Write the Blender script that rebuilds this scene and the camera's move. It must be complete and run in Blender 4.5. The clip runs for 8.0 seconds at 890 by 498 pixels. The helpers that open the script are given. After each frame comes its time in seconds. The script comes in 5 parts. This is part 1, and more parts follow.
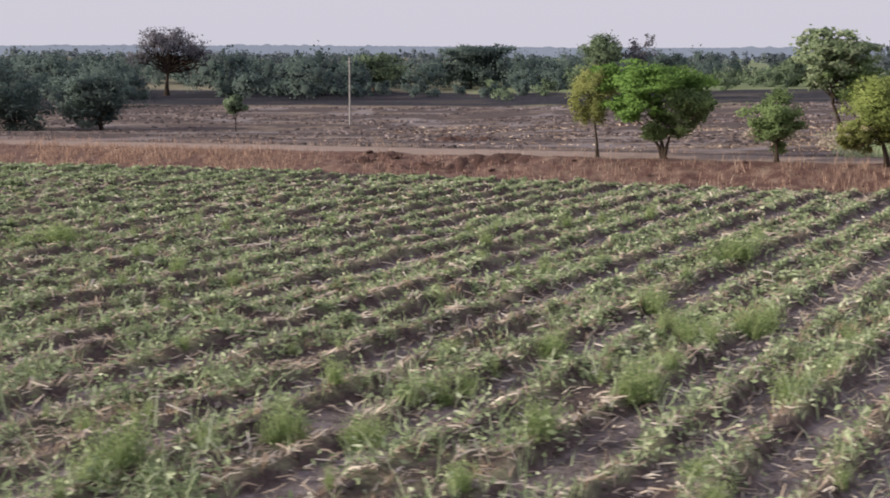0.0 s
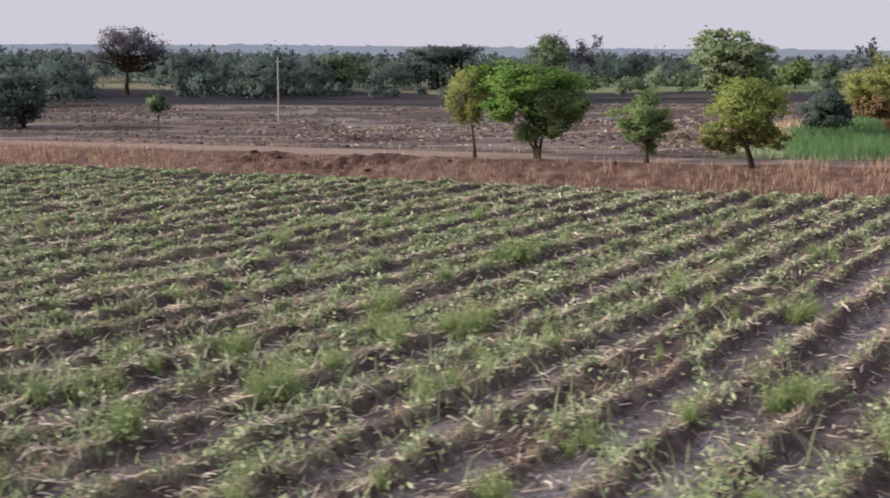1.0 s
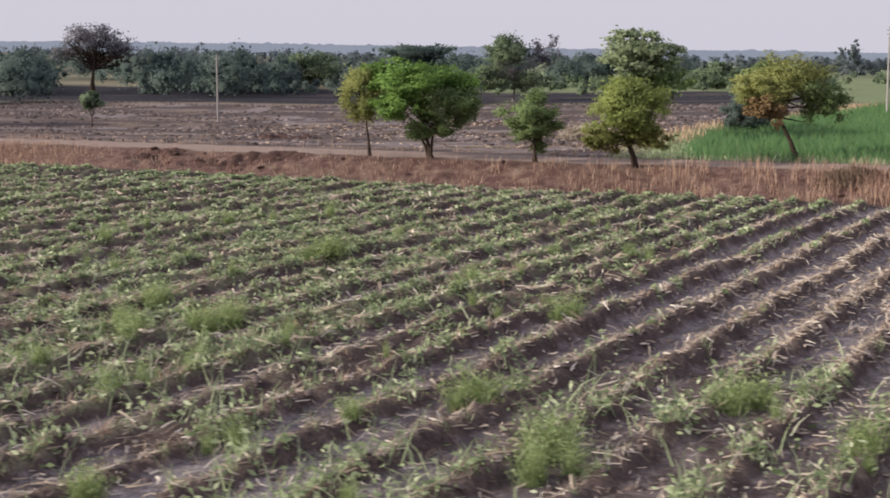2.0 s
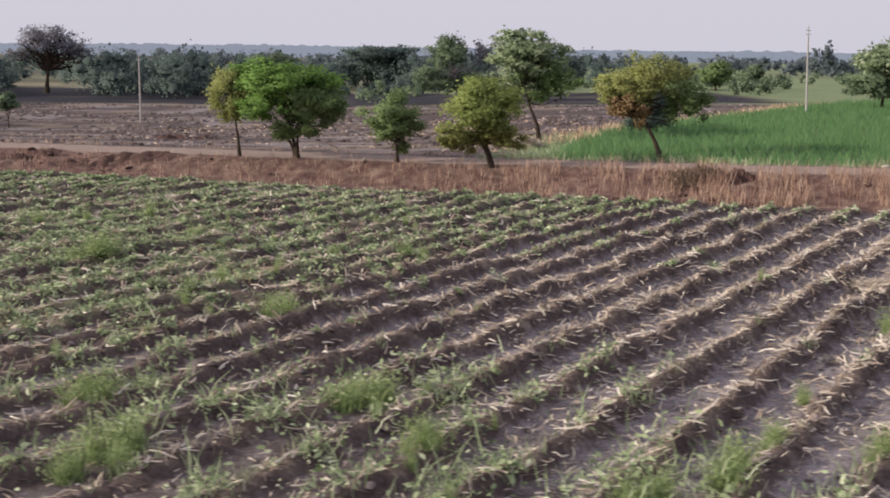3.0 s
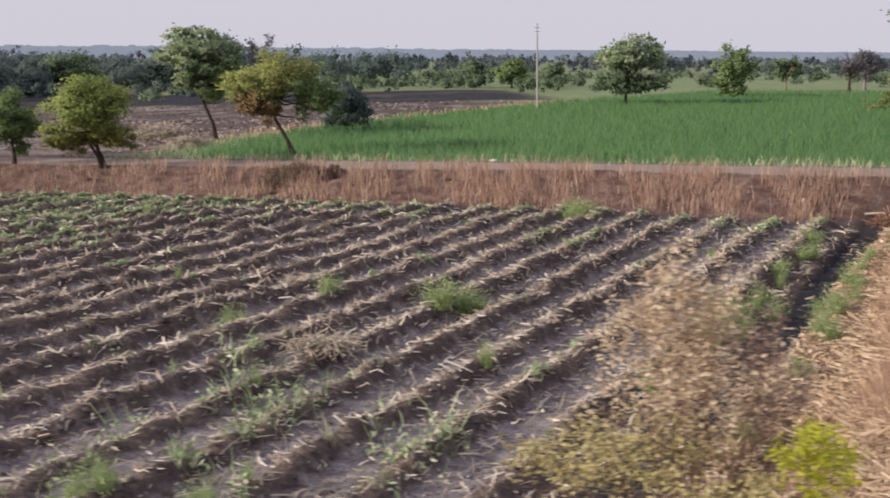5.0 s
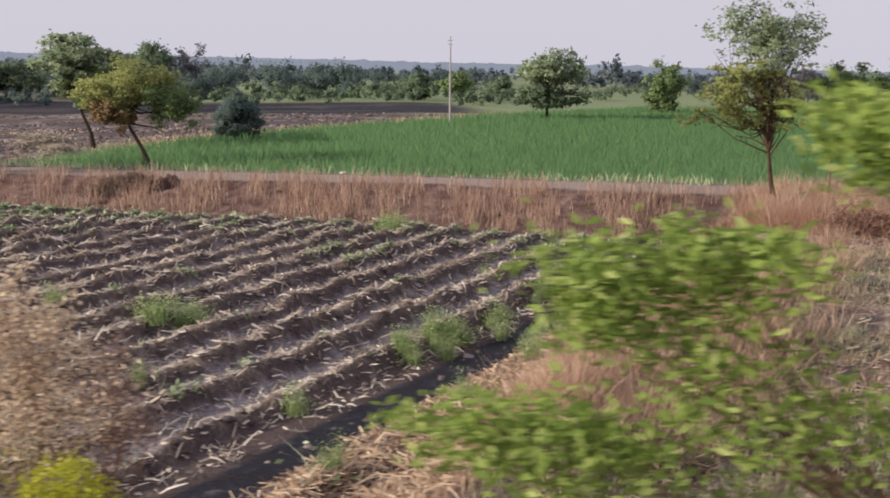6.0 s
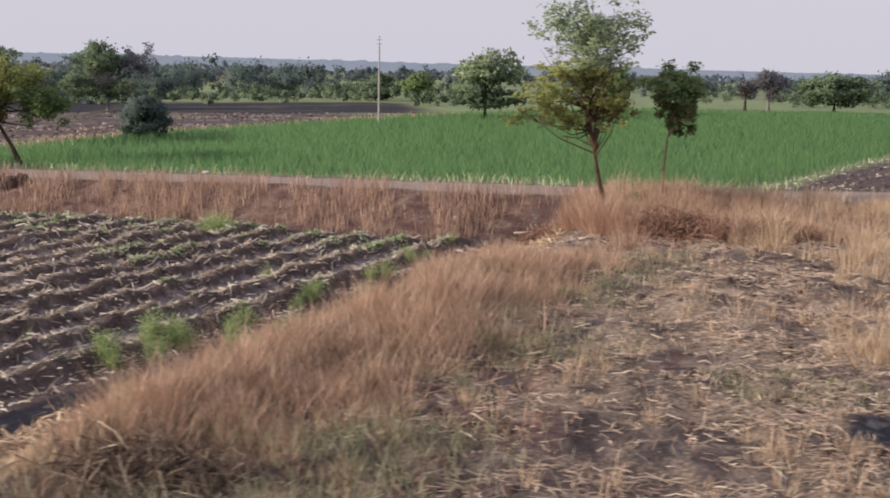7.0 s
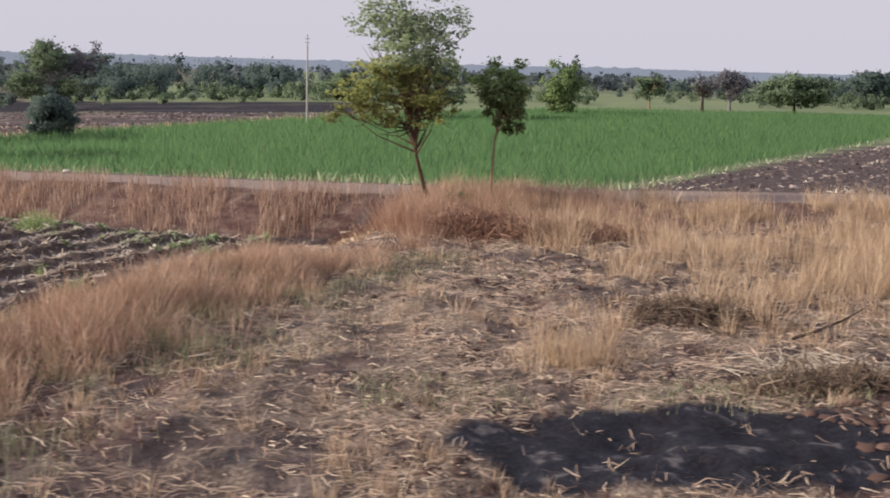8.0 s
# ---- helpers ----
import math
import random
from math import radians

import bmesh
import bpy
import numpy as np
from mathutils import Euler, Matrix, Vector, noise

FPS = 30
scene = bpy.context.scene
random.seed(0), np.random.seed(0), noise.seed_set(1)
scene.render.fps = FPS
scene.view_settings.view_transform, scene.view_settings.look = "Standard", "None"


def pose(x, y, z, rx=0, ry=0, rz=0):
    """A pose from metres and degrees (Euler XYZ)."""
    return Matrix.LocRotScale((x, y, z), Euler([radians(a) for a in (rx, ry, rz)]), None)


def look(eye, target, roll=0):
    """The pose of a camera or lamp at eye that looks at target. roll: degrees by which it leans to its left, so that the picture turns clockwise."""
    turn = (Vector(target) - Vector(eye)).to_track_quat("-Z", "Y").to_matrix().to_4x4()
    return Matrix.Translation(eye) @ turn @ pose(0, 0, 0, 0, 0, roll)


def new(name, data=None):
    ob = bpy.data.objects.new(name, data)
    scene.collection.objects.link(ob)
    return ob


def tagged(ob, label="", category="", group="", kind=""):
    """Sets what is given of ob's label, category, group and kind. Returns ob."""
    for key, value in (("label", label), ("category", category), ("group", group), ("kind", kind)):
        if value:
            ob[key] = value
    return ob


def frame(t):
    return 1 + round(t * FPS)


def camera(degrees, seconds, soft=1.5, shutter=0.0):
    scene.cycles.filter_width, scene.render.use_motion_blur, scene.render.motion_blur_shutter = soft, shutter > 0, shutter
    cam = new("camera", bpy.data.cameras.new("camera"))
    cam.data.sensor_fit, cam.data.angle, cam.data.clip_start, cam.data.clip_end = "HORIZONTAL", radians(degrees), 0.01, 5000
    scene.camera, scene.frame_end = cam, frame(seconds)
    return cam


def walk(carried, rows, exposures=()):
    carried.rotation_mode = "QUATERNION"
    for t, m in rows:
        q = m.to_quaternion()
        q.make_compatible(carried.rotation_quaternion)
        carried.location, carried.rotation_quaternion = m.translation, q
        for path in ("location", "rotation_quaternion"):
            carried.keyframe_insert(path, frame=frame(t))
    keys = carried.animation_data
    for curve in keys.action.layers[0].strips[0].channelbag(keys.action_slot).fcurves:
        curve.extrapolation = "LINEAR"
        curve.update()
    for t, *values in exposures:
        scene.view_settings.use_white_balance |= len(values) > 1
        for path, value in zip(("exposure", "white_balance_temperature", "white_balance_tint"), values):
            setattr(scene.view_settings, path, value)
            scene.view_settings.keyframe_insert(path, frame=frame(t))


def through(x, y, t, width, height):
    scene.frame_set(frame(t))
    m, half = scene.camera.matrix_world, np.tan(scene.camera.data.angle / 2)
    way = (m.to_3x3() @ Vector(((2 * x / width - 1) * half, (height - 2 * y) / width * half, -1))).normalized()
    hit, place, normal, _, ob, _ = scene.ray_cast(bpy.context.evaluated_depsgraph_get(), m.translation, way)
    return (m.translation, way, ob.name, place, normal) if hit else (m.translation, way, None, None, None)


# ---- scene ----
cam = camera(43.2, 8.0, soft=1.8, shutter=0.24)
PATH = [
    (0.0, 19.956, -0.018, 4.987, -0.221, -9.762, 0.209),
    (0.5, 22.645, -0.039, 5.003, -0.130, -9.765, 0.290),
    (1.0, 25.259, -0.043, 5.003, -0.122, -9.748, 0.420),
    (1.2, 26.347, -0.019, 5.006, -0.001, -9.731, 0.550),
    (2.3, 31.546, 0.026, 4.975, -0.038, -9.769, 0.804),
    (2.5, 32.917, 0.029, 4.976, 0.010, -9.721, 0.765),
    (3.0, 35.312, 0.058, 4.996, -0.053, -9.694, 0.710),
    (3.5, 38.060, 0.003, 5.006, -1.534, -9.663, 0.270),
    (4.0, 40.579, -0.006, 5.010, -3.570, -9.680, 0.176),
    (4.2, 41.640, 0.007, 5.010, -3.926, -9.665, 0.234),
    (5.3, 46.888, -0.010, 4.972, -6.605, -9.599, 0.547),
    (5.5, 47.992, -0.016, 4.975, -6.723, -9.450, 0.781),
    (6.0, 50.407, 0.073, 4.984, -6.943, -8.993, 1.190),
    (6.5, 52.743, 0.116, 4.987, -6.908, -8.913, 1.254),
    (7.0, 55.427, 0.008, 5.014, -6.889, -8.942, 1.398),
    (7.5, 58.115, -0.080, 5.033, -6.826, -8.914, 1.433),
    (8.0, 60.435, -0.070, 5.040, -6.809, -8.917, 1.467),
]
walk(cam, [(t, Matrix.Translation((x, y, z)) @ pose(0, 0, 0, 0, 0, yaw) @ pose(0, 0, 0, 90 + pitch) @ pose(0, 0, 0, 0, 0, roll))
           for t, x, y, z, yaw, pitch, roll in PATH])
scene.view_settings.exposure = 0.0

# ---- world and sun: hazy late-day light ----
SUN_EL, SUN_AZ = 21.0, -104.0
world = bpy.data.worlds.new("world")
scene.world = world
world.use_nodes = True
wt = world.node_tree
wt.nodes.clear()
w_out = wt.nodes.new("ShaderNodeOutputWorld")
w_bg = wt.nodes.new("ShaderNodeBackground")
w_sky = wt.nodes.new("ShaderNodeTexSky")
w_sky.sky_type = 'NISHITA'
w_sky.sun_disc = False
w_sky.sun_elevation, w_sky.sun_rotation = radians(SUN_EL), radians(SUN_AZ)
w_sky.dust_density, w_sky.air_density = 6.0, 1.5
w_scale = wt.nodes.new("ShaderNodeMix")
w_scale.data_type = 'RGBA'
w_scale.blend_type = 'MULTIPLY'
w_scale.inputs[0].default_value = 1.0
w_scale.inputs[7].default_value = (0.06, 0.06, 0.06, 1)
w_haze = wt.nodes.new("ShaderNodeMix")
w_haze.data_type = 'RGBA'
w_haze.inputs[0].default_value = 0.85
w_haze.inputs[7].default_value = (0.69, 0.668, 0.765, 1)
wt.links.new(w_sky.outputs[0], w_scale.inputs[6])
wt.links.new(w_scale.outputs[2], w_haze.inputs[6])
wt.links.new(w_haze.outputs[2], w_bg.inputs[0])
w_bg.inputs[1].default_value = 1.06
wt.links.new(w_bg.outputs[0], w_out.inputs[0])
sun = new("sun", bpy.data.lights.new("sun", 'SUN'))
sun.data.energy, sun.data.angle, sun.data.color = 5.0, radians(3), (1.0, 0.89, 0.75)
az, el = radians(SUN_AZ), radians(SUN_EL)
sun.matrix_world = look((0, 0, 50), Vector((0, 0, 50)) - Vector((math.sin(az) * math.cos(el), math.cos(az) * math.cos(el), math.sin(el))))

rng = np.random.default_rng(7)

# ---- materials ----


def nodes_of(name):
    m = bpy.data.materials.new(name)
    m.use_nodes = True
    nt = m.node_tree
    bsdf = nt.nodes["Principled BSDF"]
    return m, nt, bsdf


def ramp(nt, source, stops):
    r = nt.nodes.new("ShaderNodeValToRGB")
    while len(r.color_ramp.elements) < len(stops):
        r.color_ramp.elements.new(0.5)
    for e, (p, c) in zip(r.color_ramp.elements, stops):
        e.position, e.color = p, (*c, 1)
    nt.links.new(source, r.inputs[0])
    return r.outputs[0]


def noise_of(nt, scale, detail=6.0, rough=0.6, coords=None):
    n = nt.nodes.new("ShaderNodeTexNoise")
    n.inputs["Scale"].default_value, n.inputs["Detail"].default_value, n.inputs["Roughness"].default_value = scale, detail, rough
    if coords is not None:
        nt.links.new(coords, n.inputs["Vector"])
    return n.outputs["Fac"]


def mixed(nt, fac, a, b, blend='MIX'):
    m = nt.nodes.new("ShaderNodeMix")
    m.data_type, m.blend_type = 'RGBA', blend
    for key, v in ((0, fac), (6, a), (7, b)):
        if isinstance(v, (int, float)):
            m.inputs[key].default_value = v
        elif isinstance(v, tuple):
            m.inputs[key].default_value = (*v, 1)
        else:
            nt.links.new(v, m.inputs[key])
    return m.outputs[2]


def world_coords(nt):
    return nt.nodes.new("ShaderNodeNewGeometry").outputs["Position"]


def bumped(nt, bsdf, source, strength, distance):
    b = nt.nodes.new("ShaderNodeBump")
    b.inputs["Strength"].default_value, b.inputs["Distance"].default_value = strength, distance
    nt.links.new(source, b.inputs["Height"])
    nt.links.new(b.outputs[0], bsdf.inputs["Normal"])


def leaf_mat(name, dark, light, patch=0.35, through=0.25, third=None):
    """Leaves and blades: each piece its own tone, drifting over the plant."""
    m, nt, bsdf = nodes_of(name)
    geo = nt.nodes.new("ShaderNodeNewGeometry")
    stops = [(0.0, dark), (1.0, light)] if third is None else [(0.0, dark), (0.7, light), (1.0, third)]
    tone = ramp(nt, geo.outputs["Random Per Island"], stops)
    drift = noise_of(nt, patch, 3.0, 0.6, geo.outputs["Position"])
    col = mixed(nt, ramp(nt, drift, [(0.35, (0, 0, 0)), (0.65, (1, 1, 1))]), tone, mixed(nt, 0.55, tone, light))
    nt.links.new(col, bsdf.inputs["Base Color"])
    bsdf.inputs["Roughness"].default_value = 0.7
    bsdf.inputs["Specular IOR Level"].default_value = 0.25
    tr = nt.nodes.new("ShaderNodeBsdfTranslucent")
    nt.links.new(col, tr.inputs["Color"])
    mx = nt.nodes.new("ShaderNodeMixShader")
    mx.inputs[0].default_value = through
    nt.links.new(bsdf.outputs[0], mx.inputs[1])
    nt.links.new(tr.outputs[0], mx.inputs[2])
    nt.links.new(mx.outputs[0], nt.nodes["Material Output"].inputs[0])
    return m


def solid_mat(name, dark, light, scale, rough=0.9, bump=0.3, depth=0.02, fine=8.0):
    m, nt, bsdf = nodes_of(name)
    pos = world_coords(nt)
    big, small = noise_of(nt, scale, 5.0, 0.6, pos), noise_of(nt, scale * fine, 6.0, 0.65, pos)
    col = mixed(nt, 0.5, ramp(nt, big, [(0.3, dark), (0.7, light)]), ramp(nt, small, [(0.3, dark), (0.7, light)]))
    nt.links.new(col, bsdf.inputs["Base Color"])
    bsdf.inputs["Roughness"].default_value = rough
    bsdf.inputs["Specular IOR Level"].default_value = 0.2
    bumped(nt, bsdf, small, bump, depth)
    return m


def ground_mat():
    """Soil sheet. Attribute cover: straw litter, green growth, near-black ground (char, drain, dark spots). Attribute
    earth: red bank, ploughed brown, trodden path.
    """
    m, nt, bsdf = nodes_of("ground")
    pos = world_coords(nt)
    big, mid, fine = noise_of(nt, 0.25, 5.0, 0.6, pos), noise_of(nt, 2.2, 6.0, 0.65, pos), noise_of(nt, 16.0, 5.0, 0.7, pos)
    cover, earth = nt.nodes.new("ShaderNodeVertexColor"), nt.nodes.new("ShaderNodeVertexColor")
    cover.layer_name, earth.layer_name = "cover", "earth"
    cs, es = nt.nodes.new("ShaderNodeSeparateColor"), nt.nodes.new("ShaderNodeSeparateColor")
    nt.links.new(cover.outputs[0], cs.inputs[0])
    nt.links.new(earth.outputs[0], es.inputs[0])
    soil = mixed(nt, 0.5, ramp(nt, mid, [(0.3, (0.028, 0.021, 0.021)), (0.7, (0.135, 0.1, 0.096))]), ramp(nt, fine, [(0.3, (0.013, 0.01, 0.011)), (0.7, (0.18, 0.135, 0.13))]))
    red = mixed(nt, 0.5, ramp(nt, mid, [(0.3, (0.05, 0.027, 0.025)), (0.7, (0.165, 0.092, 0.082))]), ramp(nt, fine, [(0.3, (0.035, 0.02, 0.018)), (0.7, (0.21, 0.122, 0.106))]))
    brown = mixed(nt, 0.5, ramp(nt, mid, [(0.38, (0.026, 0.02, 0.021)), (0.62, (0.145, 0.108, 0.106))]), ramp(nt, fine, [(0.3, (0.03, 0.023, 0.024)), (0.7, (0.14, 0.11, 0.11))]))
    path = mixed(nt, 0.5, ramp(nt, mid, [(0.3, (0.21, 0.155, 0.132)), (0.7, (0.34, 0.27, 0.238))]), ramp(nt, fine, [(0.3, (0.19, 0.14, 0.12)), (0.7, (0.36, 0.285, 0.25))]))
    straw = mixed(nt, 0.6, ramp(nt, big, [(0.3, (0.19, 0.14, 0.1)), (0.7, (0.36, 0.275, 0.195))]), ramp(nt, fine, [(0.42, (0.05, 0.038, 0.034)), (0.6, (0.55, 0.445, 0.36))]))
    green = mixed(nt, 0.5, ramp(nt, big, [(0.3, (0.13, 0.18, 0.095)), (0.7, (0.24, 0.28, 0.15))]), ramp(nt, fine, [(0.3, (0.1, 0.14, 0.07)), (0.7, (0.24, 0.28, 0.16))]))
    # Furrow-bed soil: its bluish tint and contrast with the ridges partly imitate shade.
    bed_tone = mixed(nt, 0.5, ramp(nt, mid, [(0.3, (0.14, 0.122, 0.132)), (0.7, (0.4, 0.355, 0.372))]), ramp(nt, fine, [(0.4, (0.05, 0.043, 0.05)), (0.62, (0.42, 0.375, 0.39))]))
    near_black = mixed(nt, 0.5, ramp(nt, fine, [(0.38, (0.008, 0.008, 0.012)), (0.75, (0.05, 0.05, 0.068))]), ramp(nt, mid, [(0.4, (0.008, 0.008, 0.012)), (0.58, (0.03, 0.03, 0.042)), (0.68, (0.24, 0.22, 0.22))]))

    def edge(value, soft=0.35):
        a = nt.nodes.new("ShaderNodeMath")
        a.operation = 'MULTIPLY_ADD'
        nt.links.new(mid, a.inputs[0])
        a.inputs[1].default_value = 1.2
        nt.links.new(value, a.inputs[2])
        r = nt.nodes.new("ShaderNodeMapRange")
        r.inputs[1].default_value, r.inputs[2].default_value = 1.1 - soft, 1.1 + soft
        nt.links.new(a.outputs[0], r.inputs[0])
        return r.outputs[0]

    bed = nt.nodes.new("ShaderNodeVertexColor")
    bed.layer_name = "bed"
    bs = nt.nodes.new("ShaderNodeSeparateColor")
    nt.links.new(bed.outputs[0], bs.inputs[0])
    col = mixed(nt, edge(bs.outputs[0]), soil, bed_tone)
    col = mixed(nt, edge(es.outputs[0]), col, red)
    col = mixed(nt, edge(es.outputs[1]), col, brown)
    col = mixed(nt, edge(es.outputs[2]), col, path)
    col = mixed(nt, edge(cs.outputs[0]), col, straw)
    col = mixed(nt, edge(cs.outputs[1]), col, green)
    col = mixed(nt, edge(cs.outputs[2]), col, near_black)
    nt.links.new(col, bsdf.inputs["Base Color"])
    bsdf.inputs["Roughness"].default_value = 0.95
    bsdf.inputs["Specular IOR Level"].default_value = 0.15
    bumped(nt, bsdf, mixed(nt, 0.5, mid, fine), 0.7, 0.06)
    return m


M_GROUND = ground_mat()
M_STRAW = leaf_mat("straw", (0.27, 0.2, 0.15), (0.59, 0.515, 0.435), 0.5, 0.15, (0.87, 0.81, 0.73))
M_BROWNSTRAW = leaf_mat("brown_straw", (0.085, 0.056, 0.044), (0.49, 0.395, 0.315), 0.4, 0.1, (0.86, 0.78, 0.68))
M_LITTER = leaf_mat("litter", (0.1, 0.068, 0.054), (0.43, 0.32, 0.25), 0.5, 0.1, (0.8, 0.67, 0.52))
M_WEED = leaf_mat("weed", (0.075, 0.12, 0.05), (0.4, 0.48, 0.28), 0.3, 0.35, (0.71, 0.76, 0.55))
M_FEATHER = leaf_mat("feathery_weed", (0.12, 0.185, 0.07), (0.36, 0.45, 0.2), 0.5, 0.45, (0.62, 0.68, 0.43))
M_PALEGRASS = leaf_mat("pale_grass", (0.26, 0.17, 0.115), (0.54, 0.395, 0.275), 0.5, 0.2, (0.78, 0.65, 0.5))
M_DULLGRASS = leaf_mat("dull_grass", (0.12, 0.125, 0.075), (0.3, 0.3, 0.19), 0.4, 0.25, (0.52, 0.49, 0.35))
M_DRYGRASS = leaf_mat("dry_grass", (0.25, 0.15, 0.105), (0.55, 0.375, 0.275), 0.5, 0.3, (0.8, 0.63, 0.5))
M_REDGRASS = leaf_mat("red_grass", (0.17, 0.085, 0.06), (0.4, 0.225, 0.16), 0.5, 0.25, (0.62, 0.43, 0.33))
M_BANKGRASS = leaf_mat("bank_grass", (0.25, 0.155, 0.12), (0.46, 0.315, 0.24), 0.4, 0.3, (0.74, 0.59, 0.47))
M_CROP = leaf_mat("crop", (0.06, 0.155, 0.066), (0.122, 0.238, 0.094), 0.1, 0.3, (0.185, 0.305, 0.108))
M_TWIG = leaf_mat("twig", (0.05, 0.035, 0.028), (0.17, 0.12, 0.09), 0.6, 0.0, (0.5, 0.4, 0.3))
M_REDTWIG = leaf_mat("reddish_twig", (0.1, 0.05, 0.038), (0.3, 0.17, 0.125), 0.6, 0.0, (0.5, 0.33, 0.25))
M_BARK = solid_mat("bark", (0.022, 0.016, 0.013), (0.075, 0.055, 0.042), 3.0, 0.95, 0.6, 0.02)
M_MIDBARK = solid_mat("mid_bark", (0.04, 0.026, 0.02), (0.16, 0.1, 0.07), 3.0, 0.95, 0.6, 0.02)
M_PALEBARK = solid_mat("pale_bark", (0.16, 0.1, 0.07), (0.33, 0.22, 0.15), 3.0, 0.95, 0.6, 0.02)
M_REDCLOD = leaf_mat("red_clod", (0.03, 0.018, 0.016), (0.1, 0.06, 0.05), 0.3, 0.0, (0.17, 0.11, 0.09))
M_CLOD = leaf_mat("clod", (0.028, 0.02, 0.02), (0.12, 0.092, 0.09), 0.3, 0.0, (0.32, 0.265, 0.26))
M_GREYBARK = solid_mat("grey_bark", (0.13, 0.115, 0.12), (0.25, 0.225, 0.23), 3.0, 0.95, 0.4, 0.02)
M_REDEARTH = solid_mat("red_earth", (0.032, 0.019, 0.017), (0.115, 0.066, 0.056), 4.0, 0.95, 0.5, 0.03)
M_CONCRETE = solid_mat("concrete", (0.27, 0.257, 0.255), (0.39, 0.373, 0.363), 1.5, 0.85, 0.2, 0.01)
M_STEEL = solid_mat("galvanised_steel", (0.3, 0.3, 0.31), (0.45, 0.45, 0.46), 4.0, 0.5, 0.1, 0.005)
M_PALESTONE = solid_mat("pale_stone", (0.5, 0.46, 0.42), (0.75, 0.71, 0.66), 2.0, 0.9, 0.4, 0.02)
M_STICK = solid_mat("weathered_stick", (0.5, 0.42, 0.33), (0.75, 0.66, 0.54), 3.0, 0.85, 0.2, 0.01)
M_LEAF_BRIGHT = leaf_mat("leaf_bright", (0.1, 0.19, 0.05), (0.21, 0.35, 0.09), 0.6, 0.4)
M_LEAF_YELLOW = leaf_mat("leaf_yellow_green", (0.15, 0.2, 0.055), (0.33, 0.39, 0.13), 0.6, 0.4)
M_LEAF_DARK = leaf_mat("leaf_dark", (0.125, 0.185, 0.085), (0.24, 0.325, 0.14), 0.6, 0.42)
M_LEAF_BROAD = leaf_mat("leaf_broad", (0.12, 0.17, 0.095), (0.27, 0.34, 0.2), 0.5, 0.42, (0.5, 0.55, 0.4))
M_LEAF_OLIVE = leaf_mat("leaf_olive", (0.2, 0.225, 0.08), (0.39, 0.42, 0.165), 0.6, 0.5)
M_LEAF_RUST = leaf_mat("leaf_rust", (0.2, 0.135, 0.07), (0.35, 0.25, 0.14), 0.6, 0.25)
M_LEAF_FRONT = leaf_mat("leaf_front", (0.14, 0.222, 0.048), (0.345, 0.455, 0.11), 1.2, 0.5, (0.58, 0.64, 0.25))
M_LEAF_LIME = leaf_mat("leaf_lime", (0.3, 0.32, 0.03), (0.5, 0.5, 0.06), 1.2, 0.4)
M_LEAF_DRY = leaf_mat("leaf_dry", (0.43, 0.325, 0.235), (0.69, 0.56, 0.42), 1.0, 0.4, (0.82, 0.72, 0.57))
M_LEAF_TAN = leaf_mat("leaf_tan_green", (0.3, 0.26, 0.1), (0.55, 0.48, 0.24), 1.0, 0.3, (0.62, 0.52, 0.34))
M_LEAF_PURPLEDRY = leaf_mat("leaf_purplish_dry", (0.22, 0.14, 0.12), (0.42, 0.31, 0.26), 1.0, 0.25)
# Mid-distance foliage: paler, bluer tones put some haze into the leaf colours.
M_LEAF_HAZED_WOODS = leaf_mat("leaf_hazed_woods", (0.125, 0.172, 0.162), (0.148, 0.2, 0.182), 0.06, 0.6)
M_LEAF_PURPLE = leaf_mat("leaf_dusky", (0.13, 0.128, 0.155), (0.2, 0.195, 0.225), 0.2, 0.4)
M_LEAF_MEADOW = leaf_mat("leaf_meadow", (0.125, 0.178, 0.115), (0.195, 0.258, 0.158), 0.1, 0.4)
# Distance haze is mixed into the base colours of far woods and hills.
M_HAZED_WOODS = leaf_mat("far_woods", (0.15, 0.185, 0.2), (0.165, 0.2, 0.212), 0.01, 0.55)
M_HAZED_BELT = leaf_mat("hazed_belt", (0.17, 0.205, 0.25), (0.19, 0.225, 0.265), 0.01, 0.4)
M_HAZED_HILLS = solid_mat("hazed_hills", (0.19, 0.23, 0.3), (0.215, 0.255, 0.325), 0.01, 1.0, 0.0, 0.01)

# ---- mesh helpers ----


def lattice(x, y, seed):
    h = np.sin(x * 127.1 + y * 311.7 + seed * 74.7) * 43758.5453
    return h - np.floor(h)


def vnoise(x, y, scale=1.0, seed=0, octaves=3):
    """Smooth value noise, 0 to 1."""
    x, y = np.asarray(x, float) / scale, np.asarray(y, float) / scale
    total, weight, amount = 0.0, 0.0, 1.0
    for o in range(octaves):
        xi, yi = np.floor(x), np.floor(y)
        fx, fy = x - xi, y - yi
        fx, fy = fx * fx * (3 - 2 * fx), fy * fy * (3 - 2 * fy)
        a, b = lattice(xi, yi, seed + o), lattice(xi + 1, yi, seed + o)
        c, d = lattice(xi, yi + 1, seed + o), lattice(xi + 1, yi + 1, seed + o)
        total = total + amount * ((a * (1 - fx) + b * fx) * (1 - fy) + (c * (1 - fx) + d * fx) * fy)
        weight += amount
        amount *= 0.5
        x, y = x * 2.03 + 5.2, y * 2.03 + 1.3
    return total / weight


def ss(a, b, v):
    t = np.clip((np.asarray(v, float) - a) / (b - a), 0, 1)
    return t * t * (3 - 2 * t)


